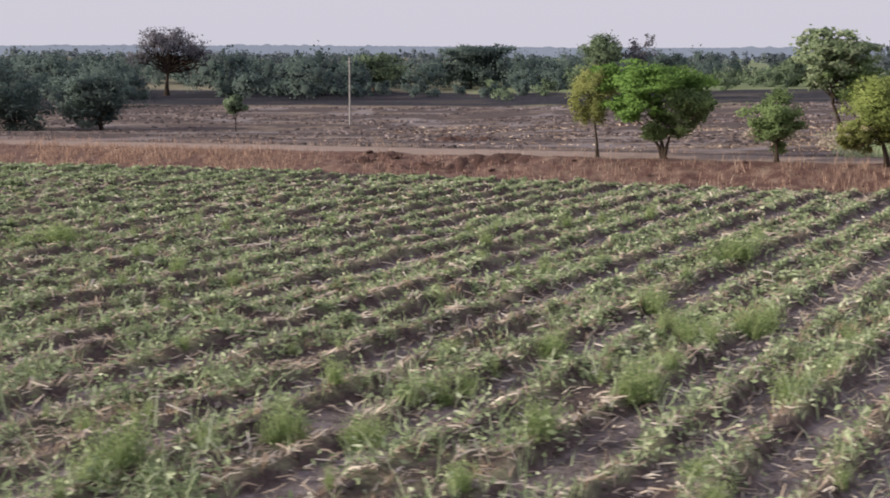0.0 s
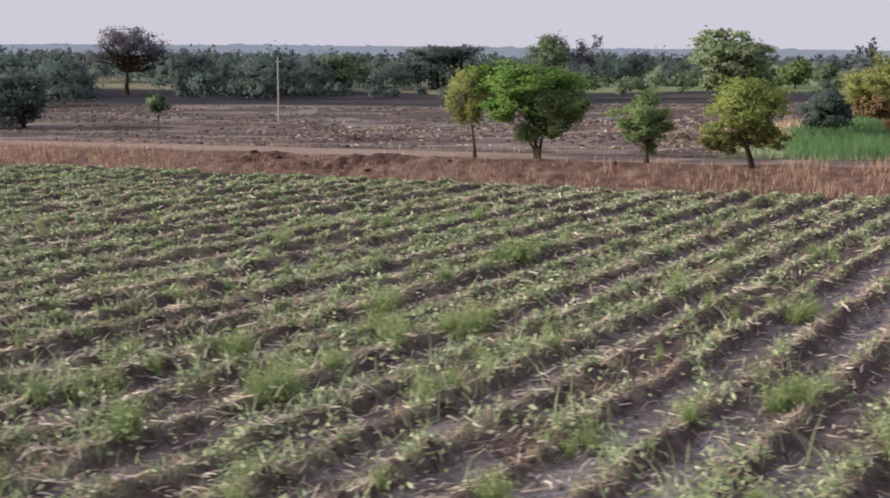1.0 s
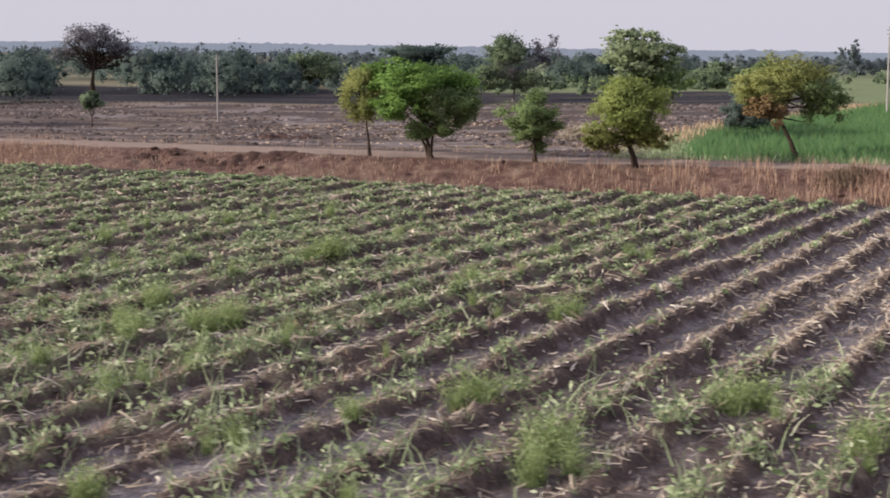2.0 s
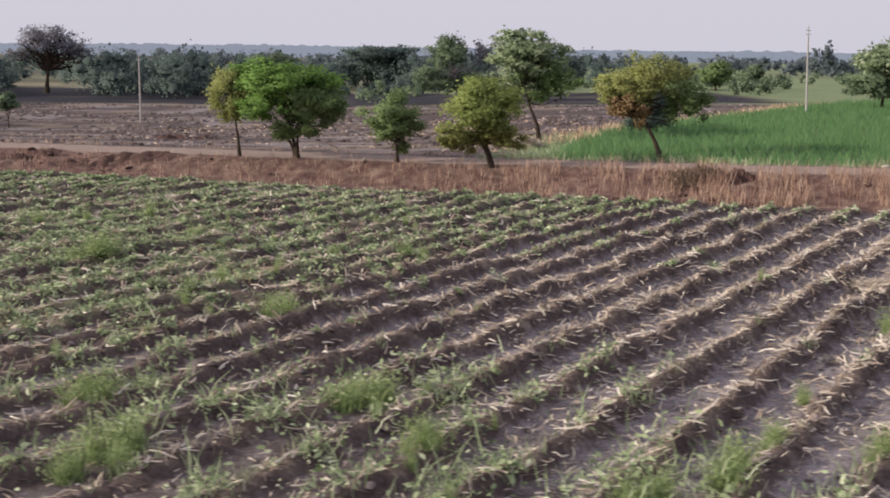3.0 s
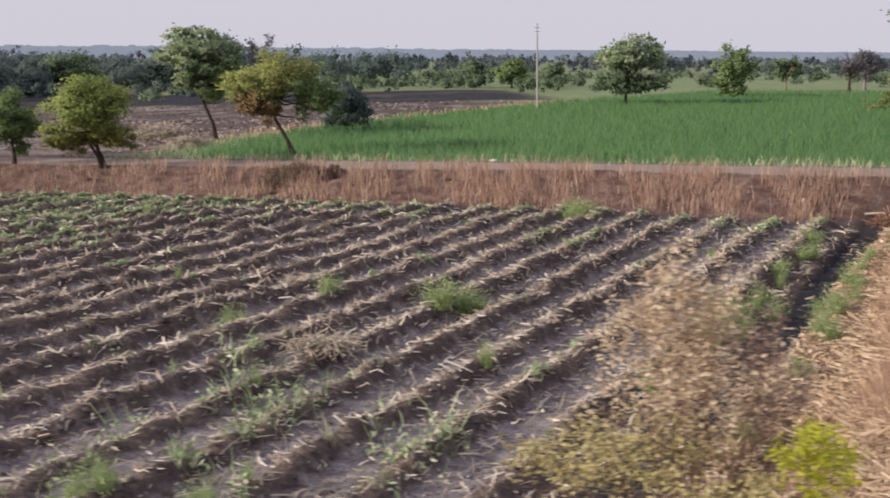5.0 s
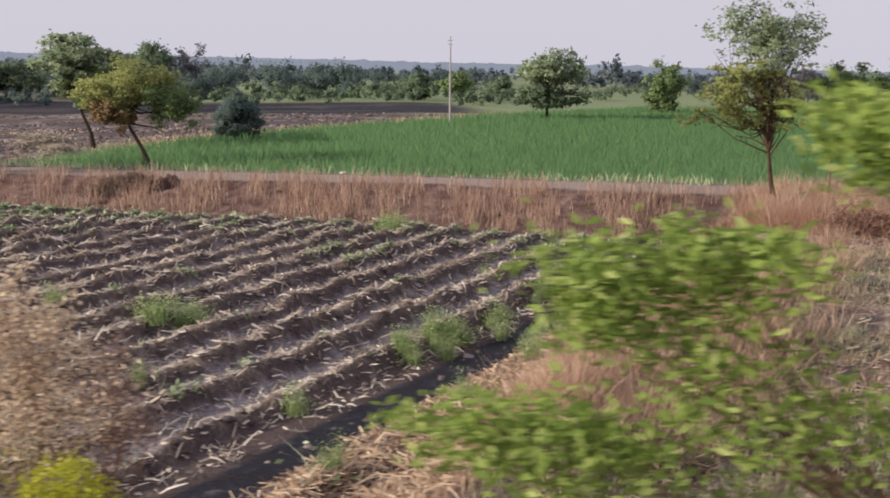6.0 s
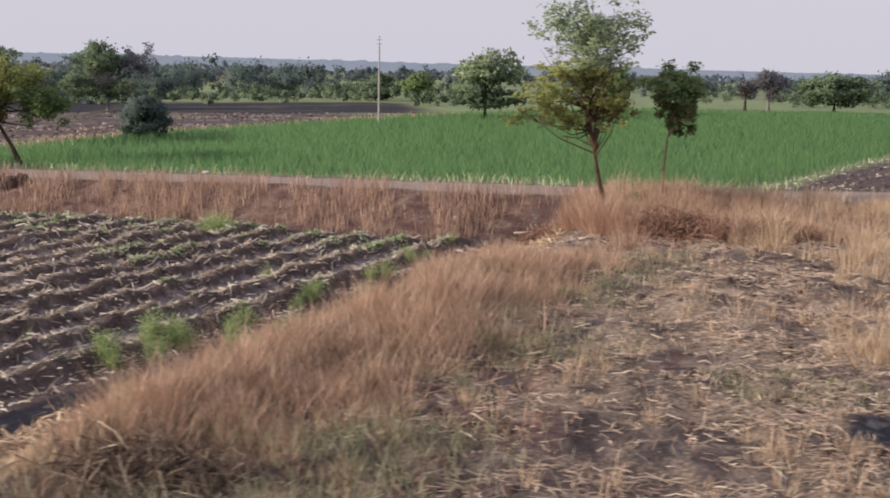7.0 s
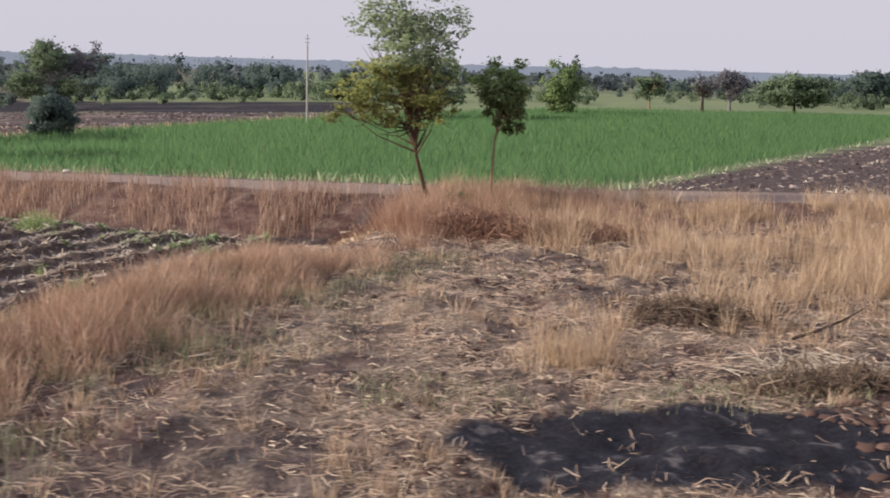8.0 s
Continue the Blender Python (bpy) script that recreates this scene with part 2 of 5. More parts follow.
def mesh_of(name, verts, faces, material, smooth=False, normals=None):
    """A mesh from an array of places and a list of index arrays (rows of 3 or 4)."""
    verts = np.asarray(verts, np.float32).reshape(-1, 3)
    faces = [np.asarray(f, np.int32) for f in faces if len(f)]
    me = bpy.data.meshes.new(name)
    sizes = np.concatenate([np.full(len(f), f.shape[1], np.int32) for f in faces])
    loops = np.concatenate([f.ravel() for f in faces])
    me.vertices.add(len(verts))
    me.vertices.foreach_set("co", verts.ravel())
    me.loops.add(len(loops))
    me.loops.foreach_set("vertex_index", loops)
    me.polygons.add(len(sizes))
    me.polygons.foreach_set("loop_start", np.concatenate([[0], np.cumsum(sizes)[:-1]]).astype(np.int32))
    me.update(calc_edges=True)
    if smooth:
        me.polygons.foreach_set("use_smooth", np.ones(len(sizes), bool))
    if normals is not None:
        me.polygons.foreach_set("use_smooth", np.ones(len(sizes), bool))
        me.normals_split_custom_set_from_vertices(normals.tolist())
    me.materials.append(material)
    return me


def part(name, bm, material, parent, label=""):
    """bm: a mesh, or a (verts, faces) pair."""
    me = bm if isinstance(bm, bpy.types.Mesh) else mesh_of(name, bm[0], bm[1], material, normals=bm[2] if len(bm) > 2 else None)
    ob = new(name, me)
    ob.parent = parent
    return tagged(ob, label)


def blades(place, height, width, lean=0.3, turn=None, droop=0.0):
    """Standing blades of three triangles each, bent at half height."""
    n = len(place)
    a = rng.uniform(0, 2 * np.pi, n) if turn is None else turn
    side = np.stack([np.cos(a), np.sin(a), 0 * a], 1) * (np.asarray(width) * np.ones(n))[:, None] / 2
    b = rng.uniform(0, 2 * np.pi, n)
    out = np.stack([np.cos(b), np.sin(b), 0 * b], 1) * (rng.uniform(0.2, 1, n) * lean * height)[:, None]
    up = np.zeros((n, 3))
    up[:, 2] = height
    mid = place + up * 0.55 + out * 0.35
    tip = place + up * (1 - droop) + out
    v = np.stack([place - side, place + side, mid - side * 0.8, mid + side * 0.8, tip], 1).reshape(-1, 3)
    i = np.arange(n)[:, None] * 5
    return v, [i + np.array([[0, 1, 3, 2]]), i + np.array([[2, 3, 4]])]


def stalks(place, length, radius, turn, rise, bend=0.25, flat=False):
    """Lying or leaning straws: three-sided, bent once; flat: fine leaf strips of four triangles."""
    n = len(place)
    d = np.stack([np.cos(turn) * np.cos(rise), np.sin(turn) * np.cos(rise), np.sin(rise)], 1)
    s = np.stack([-np.sin(turn), np.cos(turn), 0 * turn], 1)
    u = np.cross(d, s)
    kink = (s * rng.normal(0, bend, n)[:, None] + u * rng.normal(0, bend, n)[:, None]) * (length * 0.35)[:, None]
    axis = [place - d * (length / 2)[:, None], place + kink, place + d * (length / 2)[:, None]]
    if flat:
        w = (radius * 1.3)[:, None] * (s + u * 0.6)
        v = np.stack([axis[0] - w, axis[0] + w, axis[1] - w, axis[1] + w, axis[2] - w * 0.4, axis[2] + w * 0.4], 1).reshape(-1, 3)
        i = np.arange(n)[:, None] * 6
        return v, [i + np.array([[0, 1, 3, 2]]), i + np.array([[2, 3, 5, 4]])]
    rows = []
    for k, p in enumerate(axis):
        for j in range(3):
            c, q = math.cos(j * 2.0944), math.sin(j * 2.0944)
            r = (radius * (1.0, 0.9, 0.6)[k])[:, None]
            rows.append(p + (s * c + u * q) * r)
    v = np.stack(rows, 1).reshape(-1, 3)
    i = np.arange(n)[:, None] * 9
    f = []
    for k in range(2):
        for j in range(3):
            f.append(i + np.array([[3 * k + j, 3 * k + (j + 1) % 3, 3 * k + 3 + (j + 1) % 3, 3 * k + 3 + j]]))
    return v, f


def leaves(centre, size, flat=0.5, long=1.6, out=None, soft=0.6):
    """Small leaf-shaped quads, each its own island. out: the way out of the crown; the leaves then turn that way, and their normals too."""
    n = len(centre)
    a = rng.normal(size=(n, 3))
    a[:, 2] *= flat
    a /= np.linalg.norm(a, axis=1)[:, None] + 1e-9
    b = np.cross(a, rng.normal(size=(n, 3)))
    b /= np.linalg.norm(b, axis=1)[:, None] + 1e-9
    s = (size * rng.uniform(0.6, 1.3, n))[:, None] if np.ndim(size) else size * rng.uniform(0.6, 1.3, n)[:, None]
    fold = np.cross(a, b) * s * 0.12
    v = np.stack([centre - a * s * long / 2, centre + b * s / 2 + fold, centre + a * s * long / 2, centre - b * s / 2 + fold], 1).reshape(-1, 3)
    i = np.arange(n)[:, None] * 4
    quads = i + np.array([[0, 1, 2, 3]])
    if out is None:
        return v, [quads]
    out = out / (np.linalg.norm(out, axis=1)[:, None] + 1e-9)
    face = np.cross(b, a)
    back = (face * out).sum(1) < 0
    quads[back] = quads[back][:, ::-1]
    face[back] *= -1
    normal = out * soft + face * (1 - soft)
    normal /= np.linalg.norm(normal, axis=1)[:, None] + 1e-9
    return v, [quads], np.repeat(normal, 4, 0)


def tube(points, radii, sides=6):
    p, verts, faces = np.asarray(points, float), [], []
    for k in range(len(p)):
        d = p[min(k + 1, len(p) - 1)] - p[max(k - 1, 0)]
        d = d / (np.linalg.norm(d) + 1e-9)
        s = np.cross(d, (0.31, 0.93, 0.2))
        s /= np.linalg.norm(s)
        u = np.cross(d, s)
        for j in range(sides):
            t = 2 * math.pi * j / sides
            verts.append(p[k] + (s * math.cos(t) + u * math.sin(t)) * radii[k])
    for k in range(len(p) - 1):
        for j in range(sides):
            faces.append((k * sides + j, k * sides + (j + 1) % sides, (k + 1) * sides + (j + 1) % sides, (k + 1) * sides + j))
    return np.array(verts), np.array(faces)


def joined(pieces):
    verts, quads, tris, base = [], [], [], 0
    normals = []
    for v, fs, *more in pieces:
        normals += more
        verts.append(v)
        for f in (fs if isinstance(fs, list) else [fs]):
            (quads if f.shape[1] == 4 else tris).append(f + base)
        base += len(v)
    out = []
    if quads:
        out.append(np.concatenate(quads))
    if tris:
        out.append(np.concatenate(tris))
    if normals:
        return np.concatenate(verts), out, np.concatenate(normals)
    return np.concatenate(verts), out


def stuff(name, data, material, label, category):
    return tagged(new(name, mesh_of(name, data[0], data[1], material, normals=data[2] if len(data) > 2 else None)), label, category, kind="stuff")


# ---- lie of the land ----
ROW = (0.5565, 0.8308)          # the way the furrows run
GAP = 1.2                       # from ridge to ridge
FOOT_X, FOOT_Y = (-80, -20, 0, 13, 25, 35, 43, 53, 58.4, 61.6, 63.5, 75, 140), (64, 55, 51.3, 48.8, 44.8, 41.2, 38.2, 33.6, 30.9, 31.0, 29.2, 27, 22)
NEAR_X, NEAR_Y = (-80, -20, 4, 18, 23, 35.5, 46, 53, 59.4, 66, 73, 140), (69, 60, 54.3, 50.5, 48.9, 44.1, 39.8, 37.0, 34.0, 32.4, 31.8, 27)
WIDE = 3.2                      # width of the dirt road
ROAD_X, ROAD_Z = (-80, 0, 20, 35.5, 46, 60, 75, 140), (0.45, 0.58, 0.66, 0.84, 1.08, 1.4, 1.45, 1.5)


def row_n(x, y):
    return -ROW[1] * x + ROW[0] * y


def right_s(x, y):
    """How far right of the field's edge, in metres."""
    return ((x - 51.9) * 14.6 - (y - 15.0) * 8.3) / 16.8


def field_part(x, y):
    foot = np.interp(x, FOOT_X, FOOT_Y)
    return ss(0.2, -1.2, y - foot) * ss(0.1, -0.3, right_s(x, y)) * ss(6.5, 8.5, y)


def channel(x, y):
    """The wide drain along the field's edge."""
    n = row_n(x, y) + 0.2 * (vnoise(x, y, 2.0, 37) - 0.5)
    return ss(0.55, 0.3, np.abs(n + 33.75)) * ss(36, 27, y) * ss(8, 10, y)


def row_u(x, y):
    """Counts the rows across the field; a ridge stands at each whole number."""
    n = row_n(x, y)
    return (n + 25.3 + 0.4 * ss(-15.5, -11.0, n)) / GAP


def overgrown(x, y):
    """At the weedy end every other furrow is grown over."""
    return ss(-16.5, -13.0, row_n(x, y)) * ss(0.3, 0.8, 0.5 + 0.5 * np.cos(np.pi * (row_u(x, y) - 15.5))) * ss(0.2, 0.45, vnoise(x, y, 2.5, 12))


def ridge(x, y):
    """Narrow crests, steeper on the side towards the track."""
    a = 2 * np.pi * (row_u(x, y) + (0.16 * (vnoise(x, y, 3.0, 3) - 0.5) + 0.22 * (vnoise(x, y, 0.9, 4) - 0.5)) / GAP) - 0.42
    b = a + 0.45 * np.cos(a)
    wave = (0.5 + 0.5 * np.cos(b + 0.35 * np.sin(b))) * (1 - channel(x, y))
    return np.maximum(wave ** 1.35, 0.6 * overgrown(x, y))


def land(x, y):
    x, y = np.asarray(x, float), np.asarray(y, float)
    foot, near, road = np.interp(x, FOOT_X, FOOT_Y), np.interp(x, NEAR_X, NEAR_Y), np.interp(x, ROAD_X, ROAD_Z)
    field = 0.42 * ss(28, 60, x) * ss(14, 34, y)
    inside = field_part(x, y)
    rough = vnoise(x, y, 0.55, 11, 3) - 0.5
    furrows = inside * (0.31 * (1 - 0.12 * ss(20, 36, y)) * ridge(x, y) * (0.45 + 0.65 * vnoise(x, y, 4.0, 5) + 0.5 * vnoise(x, y, 1.1, 6)) - 0.1 + 0.24 * rough * (0.25 + ridge(x, y)))
    furrows = furrows - 0.2 * channel(x, y)
    s = right_s(x, y)
    mound = (0.75 + 0.04 * np.clip(y - 14, -6, 7) + 0.16 * np.exp(-((s - 2.2) / 1.3) ** 2) + 0.26 * (vnoise(x, y, 1.6, 21) - 0.5) + 0.3 * rough) * ss(0.2, 2.5, s) * ss(-2, 6, y) * (1 - 0.3 * np.exp(-((x - 60.9) / 1.1) ** 2 - ((y - 27.3) / 1.5) ** 2))
    low = np.maximum(field + furrows, mound)
    bank = ss(0, 1, (y - foot + 0.5 * (vnoise(x, y, 1.4, 8) - 0.5)) / np.maximum(near - foot, 1.0))
    lip = 0.12 * np.exp(-((y - near + 0.1) / 0.5) ** 2) * (vnoise(x, y, 2.5, 31) - 0.2)
    far = road - 0.1 + 0.1 * (vnoise(x, y, 6.0, 17) - 0.5)
    far = far - 0.62 * ss(45, 15, x) * ss(near + WIDE, 82, y) - 0.75 * ss(35, -5, x) * ss(82, 140, y)
    far = far + (0.5 - far) * ss(160, 500, y)
    after = np.where(y > near + WIDE, road + (far - road) * ss(near + WIDE, near + WIDE + 2.0, y), road + 0.05 * rough)
    z = low + (np.maximum(after, low) - low) * bank + lip + (0.14 + 0.3 * ss(14, 17, x) * ss(26, 23, x) + 0.3 * ss(42, 43.5, x) * ss(47, 45.5, x)) * rough * ss(0.02, 0.3, bank) * ss(0.3, -0.8, y - near)
    return z * ss(-400, -5, y + 0 * x)


def axis_steps(fine_from, fine_to, step, low, high, grow=1.18):
    mid = list(np.arange(fine_from, fine_to, step))
    a, d = [fine_from], step
    while a[-1] > low:
        d *= grow
        a.append(a[-1] - d)
    b, d = [mid[-1]], step
    while b[-1] < high:
        d *= grow
        b.append(b[-1] + d)
    return np.array(a[:0:-1] + mid + b[1:])


def make_ground():
    gx, gy = axis_steps(8, 71, 0.16, -4200, 4200, 1.15), axis_steps(9.5, 50, 0.15, -4200, 4200, 1.06)
    nx, ny = len(gx), len(gy)
    X, Y = np.meshgrid(gx, gy)
    x, y = X.ravel(), Y.ravel()
    z = land(x, y)
    i = (np.arange(ny - 1)[:, None] * nx + np.arange(nx - 1)[None]).ravel()
    me = mesh_of("ground", np.stack([x, y, z], 1), [np.stack([i, i + 1, i + nx + 1, i + nx], 1)], M_GROUND, True)
    foot, near = np.interp(x, FOOT_X, FOOT_Y), np.interp(x, NEAR_X, NEAR_Y)
    inside, s, n = field_part(x, y), right_s(x, y), row_n(x, y)
    beyond = ss(0, 1.0, y - near - WIDE)
    weedy = ss(-15.5, -12, n)
    crop = crop_part(x, y)
    plough_left = beyond * ss(0.5, -1.5, x - crop_left(y) + 1.5) * ss(114, 108, y + 14 * ss(18, 52, x))
    plough_right = beyond * ss(0.3, 1.0, crop_edge(x, y)) * ss(75, 60, y)
    yb = y - 14 * ss(52, 18, x)
    strip = beyond * ss(98, 101, yb + 3 * (vnoise(x, y, 9, 86) - 0.5)) * ss(133 + 14 * ss(40, 5, x), 130 + 14 * ss(40, 5, x), yb) * ss(70, 62, x) * (0.55 + 0.45 * ss(0.3, 0.5, vnoise(x * 0.4, y, 3, 87)))
    bank = ss(-0.3, 0.5, y - foot) * ss(0.8, 0.0, y - near)
    road = ss(-0.3, 0.3, y - near) * ss(0.4, -0.3, y - near - WIDE)
    right = ss(0.0, 0.8, s) * ss(0.5, -0.5, y - foot)
    black = burnt(x, y)
    # Further dark ground spots; the larger ones lie beneath brush heaps.
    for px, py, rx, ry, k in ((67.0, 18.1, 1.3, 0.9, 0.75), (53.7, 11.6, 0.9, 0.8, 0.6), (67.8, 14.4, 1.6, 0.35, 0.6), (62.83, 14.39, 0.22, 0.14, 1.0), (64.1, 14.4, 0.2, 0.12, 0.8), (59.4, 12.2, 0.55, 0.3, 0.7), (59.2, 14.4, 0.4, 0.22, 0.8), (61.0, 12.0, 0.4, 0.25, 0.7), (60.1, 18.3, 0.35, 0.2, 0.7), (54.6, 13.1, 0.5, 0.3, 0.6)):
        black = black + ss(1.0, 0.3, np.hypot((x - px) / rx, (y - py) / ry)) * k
    grassland = beyond * (1 - plough_left) * (1 - plough_right) * (1 - strip) * (1 - crop)
    cover, earth = np.zeros((len(x), 4), np.float32), np.zeros((len(x), 4), np.float32)
    cover[:, 3] = earth[:, 3] = 1
    cover[:, 0] = right * (0.2 + 0.5 * ss(0.35, 0.65, vnoise(x, y, 0.6, 91))) * (0.55 + 0.45 * np.maximum(ss(57.5, 61, x), ss(15, 18, y))) + inside * (0.3 * ss(0.5, 0.9, ridge(x, y))) + bank * 0.25 + plough_left * 0.45 * ss(0.5, 0.62, vnoise(x, y * 4.0, 4, 93)) + grassland * 0.3 * vnoise(x, y, 25, 44) + beyond * ss(131, 133, yb) * ss(140, 137, yb) * 0.9 * ss(22, 34, x) * ss(80, 70, x) + grassland * 0.5 * ss(0.55, 0.65, vnoise(x * 0.12, y, 22, 141))
    cover[:, 1] = inside * weedy * 0.3 * ss(0.3, 0.7, ridge(x, y)) + crop + grassland * (0.6 + 0.4 * ss(0.3, 0.6, vnoise(x, y, 40, 4))) * (0.4 + 0.6 * ss(12, 40, x))
    # Near-black tone: burnt ground, far strip, dark spots and the drain's bed.
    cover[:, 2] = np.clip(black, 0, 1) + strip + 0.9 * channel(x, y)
    earth[:, 0] = np.clip(bank + right * (0.15 + 0.5 * ss(0.4, 0.65, vnoise(x, y, 2.3, 95))) + beyond * ss(8, 0, y - near - WIDE) * 0.5, 0, 1)
    earth[:, 1] = np.clip(plough_left + plough_right + right * (0.3 + 0.7 * ss(0.42, 0.6, vnoise(x, y, 0.7, 97))), 0, 1)
    earth[:, 2] = np.maximum(road, beyond * ss(5, 1.5, y - near - WIDE) * ss(24, 12, x) * 0.65 * ss(0.25, 0.5, vnoise(x, y, 3.0, 19)))
    bed = np.zeros((len(x), 4), np.float32)
    # Pale furrow beds leave the ridges darker, as if shaded.
    bed[:, 0], bed[:, 3] = inside * ss(0.45, 0.15, ridge(x, y)) * 0.72 * (1 - 0.45 * weedy) * (1 - 0.6 * ss(38, 34, x) * ss(28, 31, x) * ss(21, 17, y)) * (1 - ss(1.7, 0.7, np.abs(n + 33.75))), 1
    streak = plough_left * ss(0.52, 0.62, vnoise(x, y * 4.0, 4, 94))
    bed[:, 0] += streak * 0.7
    earth[:, 1] *= 1 - 0.8 * streak
    for key, data in (("cover", cover), ("earth", earth), ("bed", bed)):
        me.color_attributes.new(key, 'FLOAT_COLOR', 'POINT').data.foreach_set("color", data.ravel())
    return tagged(new("ground", me), "furrowed dark field soil, reddish bank and dry farmland", "ground", kind="structure")


def burnt(x, y):
    """The charred patch in the clearing."""
    d = np.maximum(np.abs(x - 65.6 - 0.25 * (y - 12.4)) / 3.7, np.abs(y - 12.45) / 1.35) * 0.5 + np.hypot((x - 65.6) / 3.9, (y - 12.45) / 1.5) * 0.5
    return ss(1.0, 0.82, d + 0.5 * (vnoise(x, y, 0.9, 88) - 0.5) + 0.5 * ss(66.3, 69, x))


def crop_edge(x, y):
    """How far right of the green field's right-hand edge."""
    return ((x - 71.6) * 33.1 - (y - 37.9) * 26.6) / 42.5


def crop_left(y):
    """Where the green field begins, from the road to its far corner."""
    return np.interp(y, (40, 45.5, 52, 60, 70, 81, 93, 118), (37.5, 39, 41, 43.2, 48, 58, 65.5, 86))


def crop_part(x, y):
    left = (x - crop_left(y) + 0.8 * (vnoise(x, y, 3.0, 99) - 0.5)) * 0.85
    near = np.interp(x, NEAR_X, NEAR_Y) + WIDE + 0.6
    return ss(-0.3, 0.6, left) * ss(0.2, -0.4, crop_edge(x, y)) * ss(0, 0.5, y - near) * ss(122, 116, y)


ground = make_ground()


def on_land(x, y, sink=0.0):
    return np.stack([x, y, land(x, y) - sink], 1)


def scatter(n, x0, x1, y0, y1, chance):
    """Up to n places in a rectangle, kept with the chance that a function gives."""
    x, y = rng.uniform(x0, x1, n), rng.uniform(y0, y1, n)
    keep = rng.uniform(0, 1, n) < chance(x, y)
    return x[keep], y[keep]


# ---- trees ----


def in_ball(n):
    d = rng.normal(size=(n, 3))
    d /= np.linalg.norm(d, axis=1)[:, None]
    return d * (rng.uniform(0, 1, n) ** 0.45)[:, None]


def tree(name, label, stem, balls, bark, radius, leaf=0.1, count=4000, clumps=60, loose=0.22, stems=1, category="tree", limbs=7):
    """stem: places from the base to the fork; balls: crown lobes (centre, half sizes, material, share of the leaves)."""
    global rng
    rng = np.random.default_rng(int(abs(stem[0][0]) * 100 + stem[0][1] * 7))
    root = new(name)
    root.location = stem[0]
    base = np.array(stem[0])
    stem = [np.array(p, float) for p in stem]
    pieces = []
    r = [radius * (1 - 0.45 * k / (len(stem) - 1)) for k in range(len(stem))]
    r[0] *= 1.35
    foot = [stem[0] - (0, 0, 0.15)] + stem
    pieces.append(tube(foot, [r[0] * 1.1] + r, 8))
    for q in range(1, stems):
        a = 2 * math.pi * q / stems + 0.7
        lean = np.array([math.cos(a), math.sin(a), 0])
        h = stem[-1][2] - stem[0][2]
        extra = [stem[0] + lean * 0.05 - (0, 0, 0.15), stem[0] + lean * h * 0.25 + (0, 0, h * 0.5), stem[0] + lean * h * 0.6 + (0, 0, h * 1.05)]
        pieces.append(tube(extra, [radius * 0.8, radius * 0.65, radius * 0.4], 6))
    heart = sum(np.array(b[0], float) * b[3] for b in balls) / sum(b[3] for b in balls)
    fork = stem[-1]
    top = fork * 0.25 + heart * 0.75
    leader = [fork, fork * 0.55 + top * 0.45 + rng.normal(0, 0.04, 3), top]
    pieces.append(tube(leader, [r[-1], r[-1] * 0.75, r[-1] * 0.4], 6))
    crowns, boughs = [], []
    for centre, half, material, share in balls:
        centre, half = np.array(centre, float), np.array(half, float)
        for k in range(max(2, int(limbs * (0.4 + share)))):
            target = centre + in_ball(1)[0] * half * 0.85
            f = rng.uniform(0.0, 1.9)
            start = leader[0] * (1 - f) + leader[1] * f if f < 1 else leader[1] * (2 - f) + leader[2] * (f - 1)
            mid = start * 0.5 + target * 0.5 + rng.normal(0, 0.1, 3) * half - (0, 0, 0.12 * half[2])
            bough = [tube([start, start * 0.6 + mid * 0.4, mid, target], [radius * 0.36, radius * 0.28, radius * 0.18, radius * 0.05], 5)]
            boughs.append(bough)
            for w in range(3):
                tip = target + rng.normal(0, 0.16, 3) * half
                bough.append(tube([mid * 0.4 + target * 0.6, (mid + target + tip * 2) / 4, tip], [radius * 0.16, radius * 0.1, radius * 0.03], 4))
        lobes = max(20, int(70 * share))
        d = in_ball(lobes)
        d[:, 2] = d[:, 2] * 0.9 + 0.12
        lobe = centre + d * half * 0.78
        wide = rng.uniform(0.28, 0.5, lobes)
        k = int(clumps * share * 1.6) + 4
        own = rng.integers(0, lobes, k)
        c = lobe[own] + in_ball(k) * half * wide[own][:, None]
        pick = rng.integers(0, k, int(count * share * 3.0))
        spread = rng.normal(0, loose * 0.55, (len(pick), 3)) * half * (1, 1, 0.8)
        place = c[pick] + spread
        crowns.append((material, leaves(place, leaf * 1.08, 0.6, 2.4, (place - lobe[own][pick]) / half + 0.6 * (place - heart) / half, 0.6)))
    if base[1] > 70:
        pieces += [t for bough in boughs for t in bough]
    trunk = part("trunk", (lambda d: (d[0] - base, d[1]))(joined(pieces)), bark, root)
    for bough in boughs if base[1] <= 70 else ():
        part("limb", (lambda d: (d[0] - base, d[1]))(joined(bough)), bark, trunk)
    for k, material in enumerate(dict.fromkeys(m for m, _ in crowns)):
        data = joined([d for m, d in crowns if m == material])
        part("crown", (data[0] - base, data[1], data[2]), material, root, "" if k == 0 else "foliage in another leaf tone")
    return tagged(root, label, category)


def g(x, y):
    return float(land(np.array([x]), np.array([y]))[0])


def stem_of(x, y, h, dx=0.0, dy=0.0, sag=0.0):
    z = g(x, y)
    return [(x, y, z), (x + dx * 0.3 + sag, y + dy * 0.4, z + h * 0.45), (x + dx, y + dy, z + h)]


